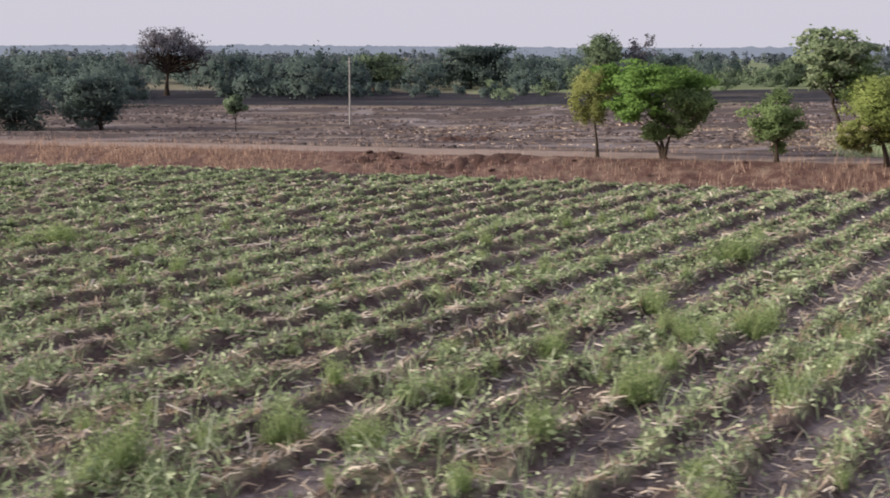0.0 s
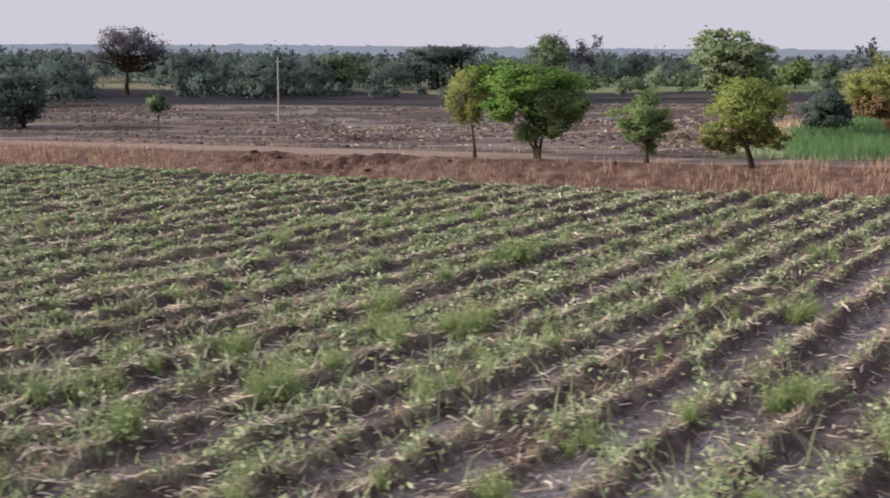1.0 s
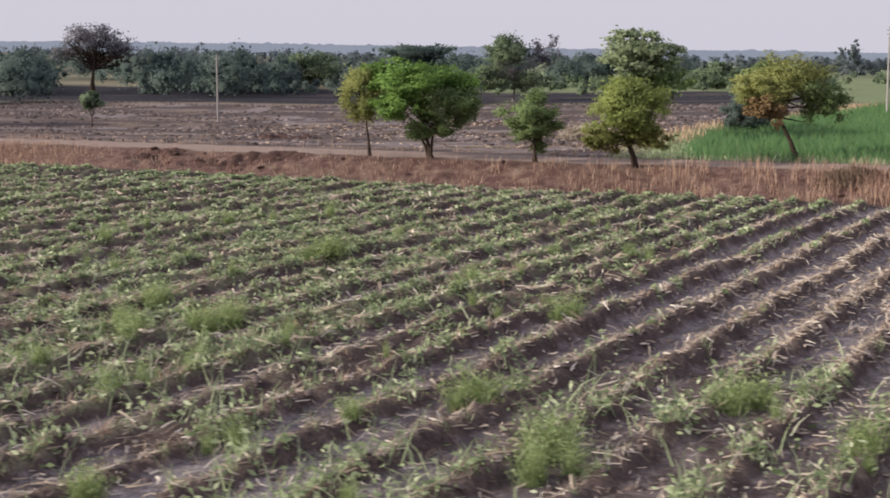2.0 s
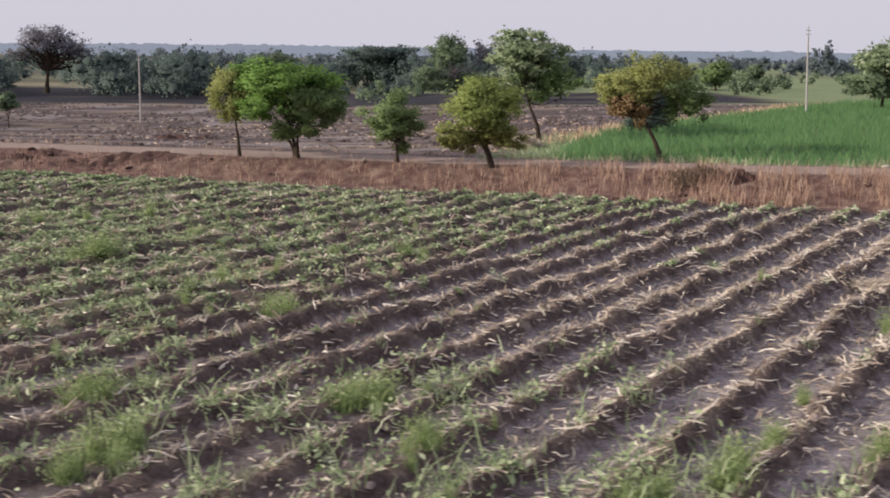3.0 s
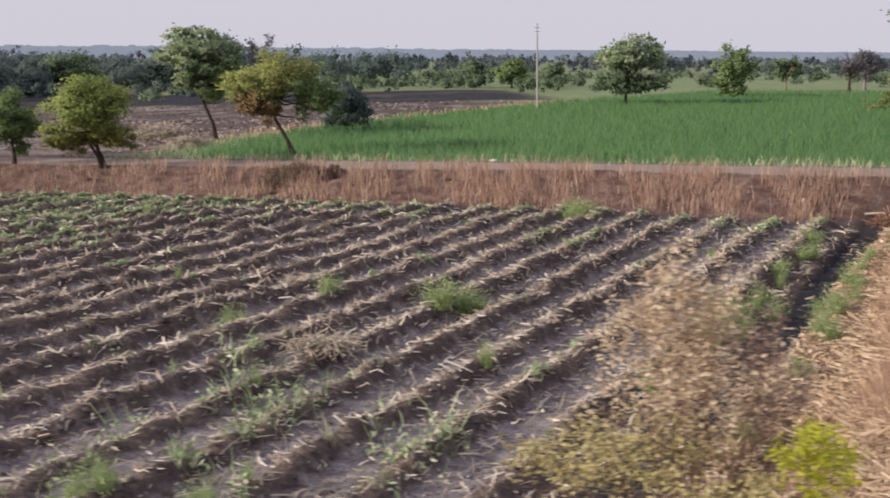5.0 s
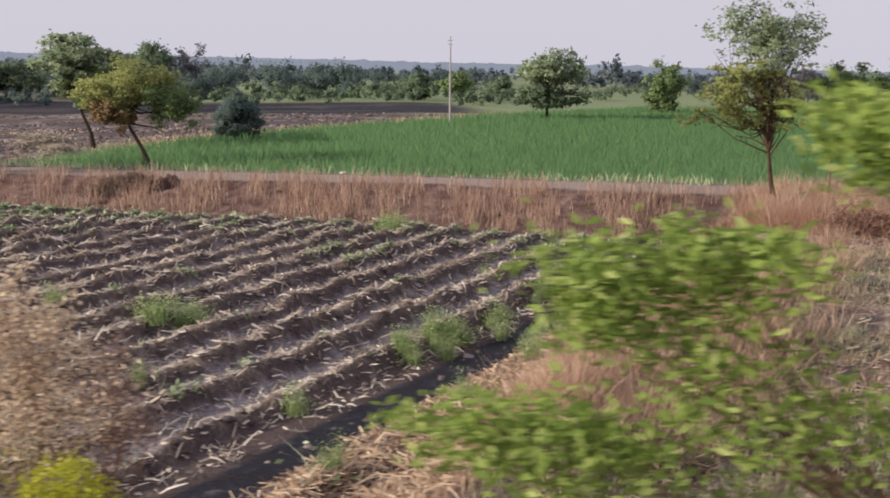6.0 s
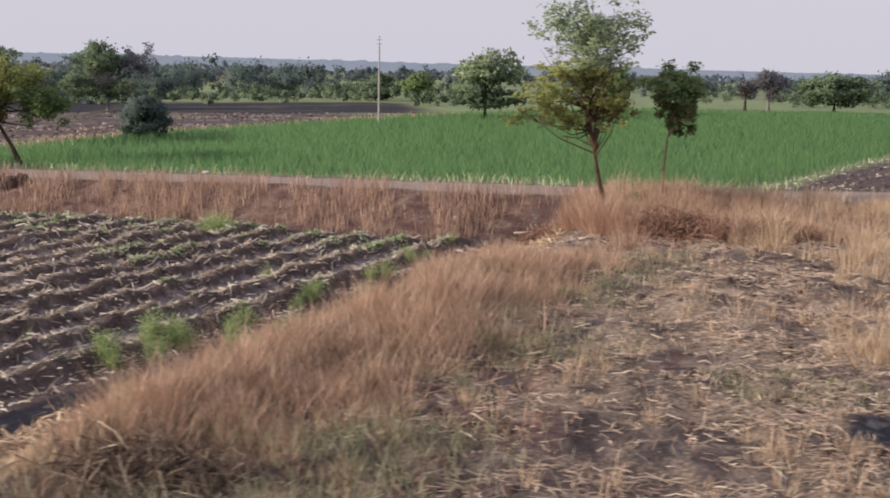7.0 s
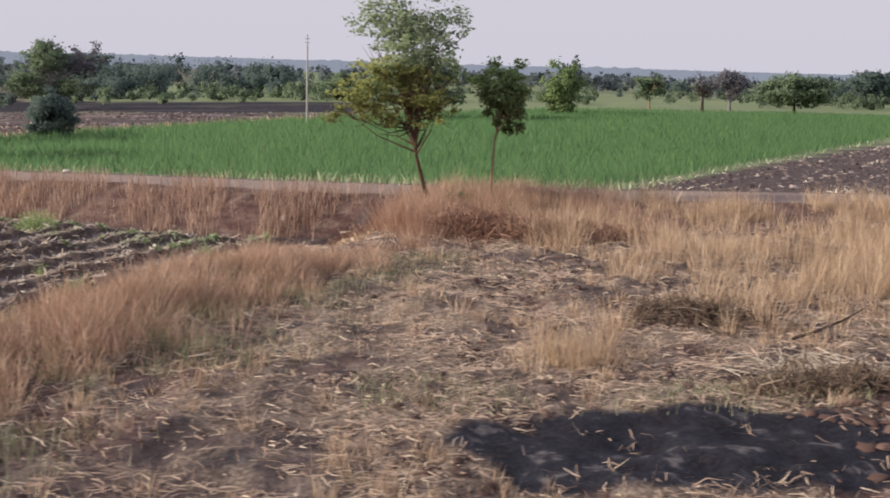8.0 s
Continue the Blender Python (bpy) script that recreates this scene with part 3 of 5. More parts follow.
tree("roadside_tree", "slender olive-green tree on the bank by the road", stem_of(26.6, 47.7, 1.5, -0.15), [((26.4, 47.7, 3.2), (1.1, 1.0, 1.5), M_LEAF_OLIVE, 0.6), ((26.8, 47.7, 4.1), (0.95, 0.9, 0.7), M_LEAF_BRIGHT, 0.4)], M_BARK, 0.07, 0.055, 3600, 60)
# Darker leaves low and to the right paint this crown's shaded side.
tree("roadside_tree", "bushy bright green tree with low crown on the bank", stem_of(29.2, 46.5, 0.9, -0.2), [((28.9, 46.5, 3.95), (2.25, 1.8, 0.95), M_LEAF_BRIGHT, 0.45), ((27.9, 46.4, 3.1), (1.4, 1.4, 1.0), M_LEAF_BRIGHT, 0.25), ((30.2, 46.6, 2.95), (1.5, 1.5, 1.15), M_LEAF_DARK, 0.34), ((29.3, 46.5, 2.1), (1.25, 1.2, 0.85), M_LEAF_DARK, 0.16)], M_BARK, 0.11, 0.06, 8500, 110, 0.2, 3)
tree("roadside_tree", "small dark green tree with short trunk on the bank", stem_of(33.4, 44.9, 0.75, -0.05), [((33.3, 44.9, 2.7), (1.2, 1.15, 1.1), M_LEAF_DARK, 0.55), ((33.35, 44.9, 2.0), (1.1, 1.0, 0.8), M_LEAF_DARK, 0.5)], M_BARK, 0.09, 0.058, 3800, 60, stems=1)
tree("roadside_tree", "yellow-green forked tree on the bank by the road", stem_of(37.1, 43.0, 0.9, -0.25), [((36.7, 43.0, 3.0), (1.75, 1.6, 1.3), M_LEAF_YELLOW, 0.8), ((35.9, 43.0, 2.0), (0.9, 0.9, 0.75), M_LEAF_OLIVE, 0.22), ((37.4, 43.0, 2.1), (1.0, 0.9, 0.8), M_LEAF_OLIVE, 0.25)], M_BARK, 0.11, 0.058, 5600, 90, 0.2, 2)
tree("field_tree", "tall broad-leaved tree with open crown behind the road", stem_of(40.0, 56.3, 1.9, -0.55, 0, 0.05), [((39.3, 56.3, 5.15), (2.4, 2.0, 1.5), M_LEAF_BROAD, 0.5), ((40.3, 56.3, 3.8), (1.9, 1.7, 1.5), M_LEAF_DARK, 0.35), ((39.3, 56.3, 3.9), (1.6, 1.6, 1.2), M_LEAF_BROAD, 0.15)], M_BARK, 0.12, 0.1, 3600, 150, 0.13, limbs=12)
# The dark right-hand lobe puts the crown's shaded side into leaf colour.
tree("road_tree", "leaning tree with green and rusty foliage beside the road", stem_of(44.1, 45.7, 1.6, -0.75, 0, -0.05), [((43.7, 45.7, 4.25), (1.6, 1.5, 1.3), M_LEAF_OLIVE, 0.5), ((44.85, 45.7, 3.4), (1.2, 1.1, 1.15), M_LEAF_DARK, 0.4), ((42.5, 45.7, 2.9), (1.0, 0.9, 0.75), M_LEAF_RUST, 0.2), ((42.6, 45.7, 3.75), (1.25, 1.0, 0.95), M_LEAF_OLIVE, 0.3)], M_BARK, 0.11, 0.06, 4800, 90)
tree("round_bush", "dark green round bush at the edge of the green field", stem_of(46.5, 62.5, 0.4), [((46.5, 62.5, 2.45), (1.35, 1.25, 1.2), M_LEAF_HAZED_WOODS, 0.6), ((46.5, 62.5, 1.6), (1.5, 1.3, 0.9), M_LEAF_HAZED_WOODS, 0.5)], M_BARK, 0.08, 0.09, 2800, 60, category="bush", stems=3)
tree("bank_tree", "crooked young tree with airy top and olive lower crown", stem_of(63.72, 30.9, 1.5, -0.5, -0.5, -0.1), [((62.9, 30.3, 6.0), (1.7, 1.5, 1.25), M_LEAF_BROAD, 0.5), ((61.95, 30.3, 4.1), (1.4, 1.2, 0.95), M_LEAF_OLIVE, 0.2), ((63.55, 30.3, 4.1), (1.1, 1.1, 0.9), M_LEAF_OLIVE, 0.15), ((62.75, 30.3, 5.0), (1.45, 1.2, 0.65), M_LEAF_OLIVE, 0.18)], M_MIDBARK, 0.085, 0.055, 3000, 300, 0.12, limbs=22)
tree("bank_tree", "small dark green tree standing in the dry grass", stem_of(65.4, 31.2, 2.0, 0.1), [((65.65, 31.2, 4.63), (0.95, 0.8, 0.8), M_LEAF_DARK, 0.65), ((65.95, 31.2, 3.9), (0.7, 0.65, 0.7), M_LEAF_DARK, 0.35)], M_PALEBARK, 0.045, 0.055, 2000, 40, 0.2)
tree("far_tree", "round broad-leaved tree at the end of the green field", stem_of(68.8, 87, 1.2), [((68.8, 87, 5.0), (2.9, 2.5, 2.0), M_LEAF_BROAD, 0.6), ((68.8, 87, 3.2), (2.9, 2.5, 1.2), M_LEAF_MEADOW, 0.4)], M_BARK, 0.15, 0.17, 2200, 80)
tree("far_tree", "dark oval tree in the meadow", stem_of(83.4, 102.7, 0.5), [((83.4, 102.7, 4.2), (2.1, 1.9, 2.2), M_LEAF_DARK, 0.6), ((83.2, 102.7, 2.4), (2.0, 1.8, 1.8), M_LEAF_DARK, 0.4)], M_BARK, 0.13, 0.15, 1700, 60)
tree("far_tree", "light green spreading tree beyond the burnt strip", stem_of(63.9, 143, 1.0), [((63.9, 143, 3.0), (3.2, 2.5, 1.9), M_LEAF_MEADOW, 1.0)], M_BARK, 0.15, 0.2, 1700, 60)
tree("far_tree", "small pale tree beyond the burnt strip", stem_of(76.0, 150, 1.0), [((76.0, 150, 2.9), (2.0, 1.8, 1.5), M_LEAF_MEADOW, 1.0)], M_BARK, 0.12, 0.2, 900, 40)
tree("far_tree", "dark green tree beyond the burnt strip", stem_of(68.3, 139, 1.0), [((68.3, 139, 3.2), (2.1, 1.9, 1.6), M_LEAF_DARK, 1.0)], M_BARK, 0.15, 0.18, 1700, 60)
tree("far_tree", "half-bare pale tree behind the ploughed field", stem_of(36.3, 110, 2.0, 0.2), [((35.3, 110, 5.3), (2.2, 2.0, 1.9), M_LEAF_MEADOW, 0.6), ((39.2, 110, 5.2), (1.9, 1.6, 1.8), M_LEAF_PURPLE, 0.1), ((34.4, 110, 2.8), (2.6, 2.2, 1.6), M_LEAF_MEADOW, 0.35), ((38.0, 110, 2.6), (2.6, 2.0, 1.4), M_LEAF_MEADOW, 0.3)], M_GREYBARK, 0.13, 0.13, 2600, 110, limbs=22)
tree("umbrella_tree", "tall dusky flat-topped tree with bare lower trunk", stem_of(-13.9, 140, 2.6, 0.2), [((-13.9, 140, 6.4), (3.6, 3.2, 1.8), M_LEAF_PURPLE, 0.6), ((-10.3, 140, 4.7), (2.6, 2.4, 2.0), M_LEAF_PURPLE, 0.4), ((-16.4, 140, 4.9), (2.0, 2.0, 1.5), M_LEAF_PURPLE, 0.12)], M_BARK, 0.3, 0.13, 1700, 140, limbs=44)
tree("bush_tree", "dark green bushy tree beside the ploughed field", stem_of(-8.3, 75, 0.8), [((-9.9, 75, 2.2), (3.4, 2.4, 2.1), M_LEAF_HAZED_WOODS, 0.65), ((-8.6, 75, 1.2), (3.0, 2.2, 1.4), M_LEAF_HAZED_WOODS, 0.35)], M_BARK, 0.12, 0.12, 3600, 90, stems=3)
tree("bush_tree", "grey-green bushy tree beside the ploughed field", stem_of(-2.6, 75, 0.8), [((-3.0, 75, 2.3), (2.5, 2.0, 1.9), M_LEAF_HAZED_WOODS, 0.65), ((-3.2, 75, 1.0), (2.3, 1.9, 1.3), M_LEAF_HAZED_WOODS, 0.35)], M_BARK, 0.12, 0.12, 3000, 80, stems=3)
tree("sapling", "small green sapling at the edge of the ploughed field", stem_of(6.3, 75, 0.5), [((6.3, 75, 1.6), (0.75, 0.7, 0.75), M_LEAF_MEADOW, 1.0)], M_BARK, 0.05, 0.15, 500, 25)
tree("bare_tree", "leafless grey tree at the far field edge", stem_of(102.4, 119, 1.6), [((102.4, 119, 4.3), (2.3, 1.9, 1.8), M_LEAF_PURPLE, 0.14)], M_BARK, 0.2, 0.13, 900, 50, limbs=60)
tree("bare_tree", "leafless purplish tree at the far field edge", stem_of(109.6, 130, 1.6), [((109.8, 130, 4.4), (2.4, 2.0, 2.1), M_LEAF_PURPLE, 0.5)], M_GREYBARK, 0.2, 0.14, 1500, 60, limbs=40)
tree("far_tree", "pale green wide tree behind the bare trees", stem_of(115.5, 125, 1.0), [((115.5, 125, 3.9), (5.2, 3.0, 2.2), M_LEAF_MEADOW, 1.0)], M_BARK, 0.2, 0.2, 1800, 80)
tree("far_tree", "small pale tree in the far meadow", stem_of(99.8, 130, 1.4), [((99.8, 130, 3.9), (2.0, 1.8, 1.5), M_LEAF_MEADOW, 1.0)], M_PALEBARK, 0.12, 0.18, 700, 40)
tree("far_tree", "dark tree at the end of the meadow", stem_of(143.0, 160, 1.2), [((143, 160, 4.4), (4.0, 3.0, 2.8), M_LEAF_HAZED_WOODS, 1.0)], M_BARK, 0.2, 0.25, 1400, 60)
tree("umbrella_tree", "flat-topped green tree behind the ploughed field", stem_of(24.4, 172, 2.6), [((24.8, 172, 5.2), (5.6, 4.0, 1.7), M_LEAF_HAZED_WOODS, 0.6), ((23.0, 172, 3.0), (5.8, 4.0, 1.7), M_LEAF_HAZED_WOODS, 0.4)], M_BARK, 0.25, 0.22, 3400, 120)
tree("wood_tree", "broad green tree at the wood's edge", stem_of(10.5, 160, 1.6), [((10.5, 160, 2.9), (5.0, 3.5, 2.3), M_LEAF_MEADOW, 1.0)], M_BARK, 0.25, 0.22, 2600, 90)


# ---- woods and distance ----
def lump_shape(level):
    """A small ball of 12 or 42 corners."""
    bm = bmesh.new()
    bmesh.ops.create_icosphere(bm, subdivisions=level, radius=1.0)
    v = np.array([p.co for p in bm.verts])
    f = np.array([[p.index for p in face.verts] for face in bm.faces])
    bm.free()
    return v, f


LUMP_V, LUMP_F = lump_shape(2)
FAR_V, FAR_F = lump_shape(1)


def grove(name, places, material, label, leaf, per, height, category="woods", masses=9):
    """Many bushy crowns reaching to the ground: ragged masses of foliage inside a shell of loose leaves."""
    pieces = []
    ball, sides = (FAR_V, FAR_F) if leaf > 0.25 or masses < 5 else (LUMP_V, LUMP_F)
    for x, y in places:
        h = height * rng.uniform(0.6, 1.2)
        w = h * rng.uniform(0.6, 1.15)
        z = g(x, y)
        base = np.array([x, y, z])
        c = in_ball(masses) * (0.8, 0.8, 0.4) + (0, 0, 0.48)
        c[:, :2] *= (0.65 + 0.6 * c[:, 2:])
        r = rng.uniform(0.2, 0.4, masses)
        for cc, rr in zip(c, r):
            v = ball * (1 + rng.normal(0, 0.25, (len(ball), 1))) * rr * (0.36, 0.36, 0.3) * (w, w, h)
            pieces.append((base + cc * (w, w, h) + v, [sides], ball * 0.35 + (0, 0, 0.35) + (cc - (0, 0, 0.3)) * 0.6))
        pick = rng.integers(0, masses, per)
        d = rng.normal(size=(per, 3))
        d /= np.linalg.norm(d, axis=1)[:, None]
        place = base + (c[pick] + d * (r[pick] * rng.uniform(0.45, 1.2, per))[:, None] * (1, 1, 0.8)) * (w, w, h)
        place[:, 2] = np.maximum(place[:, 2], z + 0.05)
        pieces.append(leaves(place, leaf, 0.7, 1.6, d * 0.35 + (0, 0, 0.35) + (c[pick] - (0, 0, 0.3)) * 0.6, 0.9))
    return stuff(name, joined(pieces), material, label, category)


def spots(n, x0, x1, y0, y1, chance=lambda x, y: 1.0 + 0 * x):
    x, y = scatter(n, x0, x1, y0, y1, chance)
    return list(zip(x.tolist(), y.tolist()))


grove("woods", spots(140, -62, 9, 126, 165, lambda x, y: 0.85 * (np.abs(x + 13.9 - 0.28 * (140 - y)) > 5.5)), M_LEAF_HAZED_WOODS, "dense dark green thorn woods beyond the ploughed field", 0.25, 560, 4.9, masses=11)
grove("woods", spots(26, 8, 36, 165, 190) + spots(30, -60, 40, 170, 220), M_LEAF_HAZED_WOODS, "dark green trees behind the burnt strip", 0.28, 480, 5.0)
grove("thicket", spots(11, -27, -10, 103, 113), M_LEAF_HAZED_WOODS, "tall dark green thicket at the end of the ploughed field", 0.17, 1100, 4.7, "thicket", 11)
grove("scrub", spots(80, -60, 36, 134, 150, lambda x, y: np.abs(x + 13) > 4), M_LEAF_HAZED_WOODS, "dusky low scrub at the foot of the woods", 0.2, 260, 2.2, "scrub", 4)
grove("woods", spots(24, 28, 56, 150, 190) + spots(10, 150, 210, 180, 230), M_LEAF_HAZED_WOODS, "trees beyond the meadow, hazed blue-green", 0.27, 600, 5.0)
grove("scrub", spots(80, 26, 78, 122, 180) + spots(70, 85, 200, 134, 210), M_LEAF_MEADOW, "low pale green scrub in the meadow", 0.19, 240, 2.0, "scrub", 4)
def hedge_line(n, x0, x1, y, wander):
    x = rng.uniform(x0, x1, n)
    keep = vnoise(x, 0 * x, 14, 131) > 0.42
    return [(a, y + wander * (b - 0.5)) for a, b in zip(x[keep].tolist(), rng.uniform(0, 1, n)[keep].tolist())]


grove("hedge", hedge_line(70, 38, 170, 150, 5), M_LEAF_MEADOW, "broken green hedge across the meadow", 0.2, 240, 2.2, "hedge", 4)
grove("hedge", hedge_line(90, 30, 230, 205, 8), M_LEAF_HAZED_WOODS, "dark line of bushes between far meadows", 0.27, 240, 3.4, "hedge", 4)
grove("far_woods", spots(300, -300, 460, 240, 600, lambda x, y: ss(0.3, 0.5, vnoise(x, y, 60, 81))), M_HAZED_WOODS, "hazy blue-green woods in the distance", 0.8, 100, 6.0, masses=4)
grove("far_woods", spots(120, -160, 420, 300, 430), M_HAZED_WOODS, "dense band of trees beyond the meadows, hazed blue-green", 0.7, 150, 5.2, masses=4)
grove("far_woods", spots(330, -700, 1200, 600, 1400), M_HAZED_BELT, "hazy belt of trees on the horizon", 1.6, 60, 7.5, masses=3)


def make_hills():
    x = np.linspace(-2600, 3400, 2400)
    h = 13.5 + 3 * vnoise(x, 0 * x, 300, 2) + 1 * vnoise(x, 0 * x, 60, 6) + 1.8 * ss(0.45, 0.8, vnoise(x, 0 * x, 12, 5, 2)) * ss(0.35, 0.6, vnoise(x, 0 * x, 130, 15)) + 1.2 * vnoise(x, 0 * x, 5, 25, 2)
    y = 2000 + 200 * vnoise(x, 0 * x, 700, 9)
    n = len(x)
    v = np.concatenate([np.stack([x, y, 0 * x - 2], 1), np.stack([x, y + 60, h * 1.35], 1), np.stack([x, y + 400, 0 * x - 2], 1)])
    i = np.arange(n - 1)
    # The haze over the hills is part of their base colour.
    ob = new("backdrop_hills", mesh_of("backdrop_hills", v, [np.concatenate([np.stack([i, i + 1, i + n + 1, i + n], 1), np.stack([i, i + 1, i + n + 1, i + n], 1) + n])], M_HAZED_HILLS, normals=np.tile([0.0, -0.5, 0.866], (3 * n, 1))))
    tagged(ob, "low wooded hills on the horizon, hazed blue-grey", "hills", kind="structure")


make_hills()


# ---- utility poles ----
def utility_pole(x, y, h, label, arm, lean=0.0):
    z = g(x, y)
    root = new("utility_pole")
    root.location, root.rotation_euler = (x, y, z), (radians(lean), 0, 0)
    v, f = tube([(0, 0, -0.3), (0, 0, h * 0.5), (0, 0, h)], [0.075, 0.066, 0.054], 8)
    part("pole", (v, [f]), M_CONCRETE, root)
    if arm:
        v, f = tube([(0, 0, h - 0.1), (0, 0, h + 0.55)], [0.035, 0.03], 6)
        part("top_bracket", (v, [f]), M_STEEL, root, "grey steel pole-top bracket")
        for k, zz in enumerate((0.15, 0.42)):
            v, f = tube([(-0.16, 0, h + zz), (0.16, 0, h + zz)], [0.03, 0.03], 6)
            part("cross_arm", (v, [f]), M_STEEL, root)
        v, f = tube([(0, 0, h + 0.55), (0, 0, h + 0.62), (0, 0, h + 0.7)], [0.03, 0.06, 0.03], 8)
        part("insulator", (v, [f]), M_CONCRETE, root)
    else:
        v, f = tube([(-0.2, 0, h - 0.18), (0.2, 0, h - 0.18)], [0.03, 0.03], 6)
        part("cross_arm", (v, [f]), M_STEEL, root)
        v, f = tube([(0, 0, h), (0, 0, h + 0.1), (0, 0, h + 0.16)], [0.03, 0.06, 0.03], 8)
        part("insulator", (v, [f]), M_CONCRETE, root)
    return tagged(root, label, "utility pole", "utility poles")


utility_pole(13.4, 81.3, 4.7, "pale grey concrete utility pole in the ploughed field", False)
utility_pole(60.0, 77.5, 5.4, "pale concrete utility pole with a steel top in the green field", True, -7.0)

# ---- green field ----
def make_crop():
    x, y = scatter(330000, 36, 125, 36, 120, lambda x, y: crop_part(x, y) * np.clip(40 / (y - 6), 0.3, 1) * (0.5 + 0.5 * (np.mod(row_n(x, y), 0.5) < 0.3)))
    h = (0.36 + 0.2 * vnoise(x, y, 4, 3) + 0.22 * vnoise(x, y, 0.9, 33, 2)) * rng.uniform(0.55, 1.1, len(x))
    w = 0.01 + 0.00025 * y
    v, f = blades(on_land(x, y, 0.02), h, w * 1.35, 0.75, rng.uniform(-0.9, 0.9, len(x)))
    normal = np.repeat(np.stack([rng.normal(-0.15, 0.25, len(x)), rng.normal(-0.35, 0.25, len(x)), 0 * x + 0.8], 1), 5, 0)
    return stuff("green_crop", (v, f, normal / np.linalg.norm(normal, axis=1)[:, None]), M_CROP, "lush green knee-high cereal crop beyond the road", "crop")


make_crop()
x, y = scatter(17000, 36, 75, 34, 52, lambda x, y: ss(1.3, 0.3, np.abs(y - np.interp(x, NEAR_X, NEAR_Y) - WIDE - 0.5)) * (x > 37) * (crop_edge(x, y) < 1.5) * (0.2 + 0.8 * ss(0.4, 0.6, vnoise(x, y, 1.5, 46))))
stuff("verge_weeds", blades(on_land(x, y), rng.uniform(0.1, 0.42, len(x)), 0.035, 0.8), M_WEED, "ragged green weeds on the verge before the crop", "weeds")


# ---- the far side of the road ----
def clod_shapes(x, y, size):
    """Ragged lumps of soil, half sunk."""
    n = len(x)
    p = on_land(x, y)
    ring = np.array([(math.cos(k * math.pi / 3), math.sin(k * math.pi / 3)) for k in range(6)])
    low = np.concatenate([ring * 1.0, np.zeros((6, 1)) - 0.15], 1)
    high = np.concatenate([ring * 0.7, np.zeros((6, 1)) + 0.35], 1)
    shape = np.concatenate([low, high, [[0.2, 0, 0.42]]])
    v = p[:, None] + shape[None] * size[:, None, None] * rng.uniform(0.45, 1.5, (n, 13, 3)) * np.stack([rng.uniform(0.7, 1.6, n), 0 * x + 1, rng.uniform(0.7, 1.6, n)], 1)[:, None]
    i = np.arange(n)[:, None] * 13
    quads = np.concatenate([i + np.array([[k, (k + 1) % 6, 6 + (k + 1) % 6, 6 + k]]) for k in range(6)])
    tris = np.concatenate([i + np.array([[6 + k, 6 + (k + 1) % 6, 12]]) for k in range(6)])
    return v.reshape(-1, 3), [quads, tris]


def make_clods():
    """Broken clods of the ploughed field."""
    x, y = scatter(30000, -40, 62, 54, 112, lambda x, y: (y > np.interp(x, NEAR_X, NEAR_Y) + WIDE + 1.0) * (x < crop_left(y) - 2) * (y < 99 + 13 * ss(52, 18, x)) * ss(0.35, 0.7, vnoise(x, y * 2.5, 7, 9)))
    return stuff("soil_clods", clod_shapes(x, y, 0.04 + 0.17 * rng.uniform(0, 1, len(x)) ** 2.2), M_CLOD, "broken brown clods of freshly ploughed soil", "soil clods")


make_clods()


def straw_at(x, y, length=(0.25, 0.7), radius=(0.006, 0.014), rise=0.18, along=None, flat=False):
    n = len(x)
    p = on_land(x, y)
    p[:, 2] += rng.uniform(0.0, 0.06, n)
    turn = rng.uniform(0, 2 * np.pi, n) if along is None else along + rng.normal(0, 0.8, n)
    return stalks(p, rng.uniform(*length, n), rng.uniform(*radius, n) * (0.35 + y / 34), turn, rng.normal(0, rise, n), 0.26, flat)


# pale stubble and heaps between the ploughed ground and the green field
x, y = scatter(2800, 30, 50, 46, 62, lambda x, y: (y > np.interp(x, NEAR_X, NEAR_Y) + WIDE + 0.5) * ss(1.2, 0, np.abs(x - crop_left(y) + 3.5) - 1.6) * vnoise(x, y, 2, 6))
stuff("stubble", straw_at(x, y, (0.2, 0.6), (0.008, 0.015), 0.5), M_LITTER, "pale dry stubble between the ploughed and green fields", "stubble")
x, y = scatter(7000, 36, 50, 46, 62, lambda x, y: ss(1.6, 0, np.abs(x - crop_left(y) + 1.2) - 0.8))
mx, my = scatter(16000, 38, 70, 55, 96, lambda x, y: ss(1.2, 0, np.abs(x - crop_left(y) + 1.0) - 0.7))
stuff("margin_grass", blades(on_land(mx, my), rng.uniform(0.15, 0.5, len(mx)), 0.05, 0.6), M_PALEGRASS, "tan dry grass along the edge of the green field", "dry grass")
stuff("weedy_margin", blades(on_land(x, y), rng.uniform(0.08, 0.3, len(x)), 0.025, 0.8), M_WEED, "straggling pale green weeds along the crop's margin", "weeds")
x, y = scatter(7000, 10, 44, 53, 80, lambda x, y: (y > np.interp(x, NEAR_X, NEAR_Y) + WIDE + 1.5) * (x < crop_left(y) - 3) * ss(0.52, 0.66, vnoise(x, y * 2.2, 3.0, 98)) * ss(8, 24, x))
stuff("field_litter", straw_at(x, y, (0.1, 0.4), (0.008, 0.014), 0.25, None, True), M_LITTER, "pale scattered residue on the ploughed ground", "crop residue")
# right-hand ploughed plot with pale residue
x, y = scatter(15000, 70, 112, 33, 72, lambda x, y: (crop_edge(x, y) > 0.6) * (y > np.interp(x, NEAR_X, NEAR_Y) + WIDE + 0.6) * (0.04 + 0.96 * (np.mod(crop_edge(x, y) + 0.8 * vnoise(x, y, 5, 99), 2.2) < 0.55) * ss(0.35, 0.55, vnoise(x, y, 1.5, 100))))
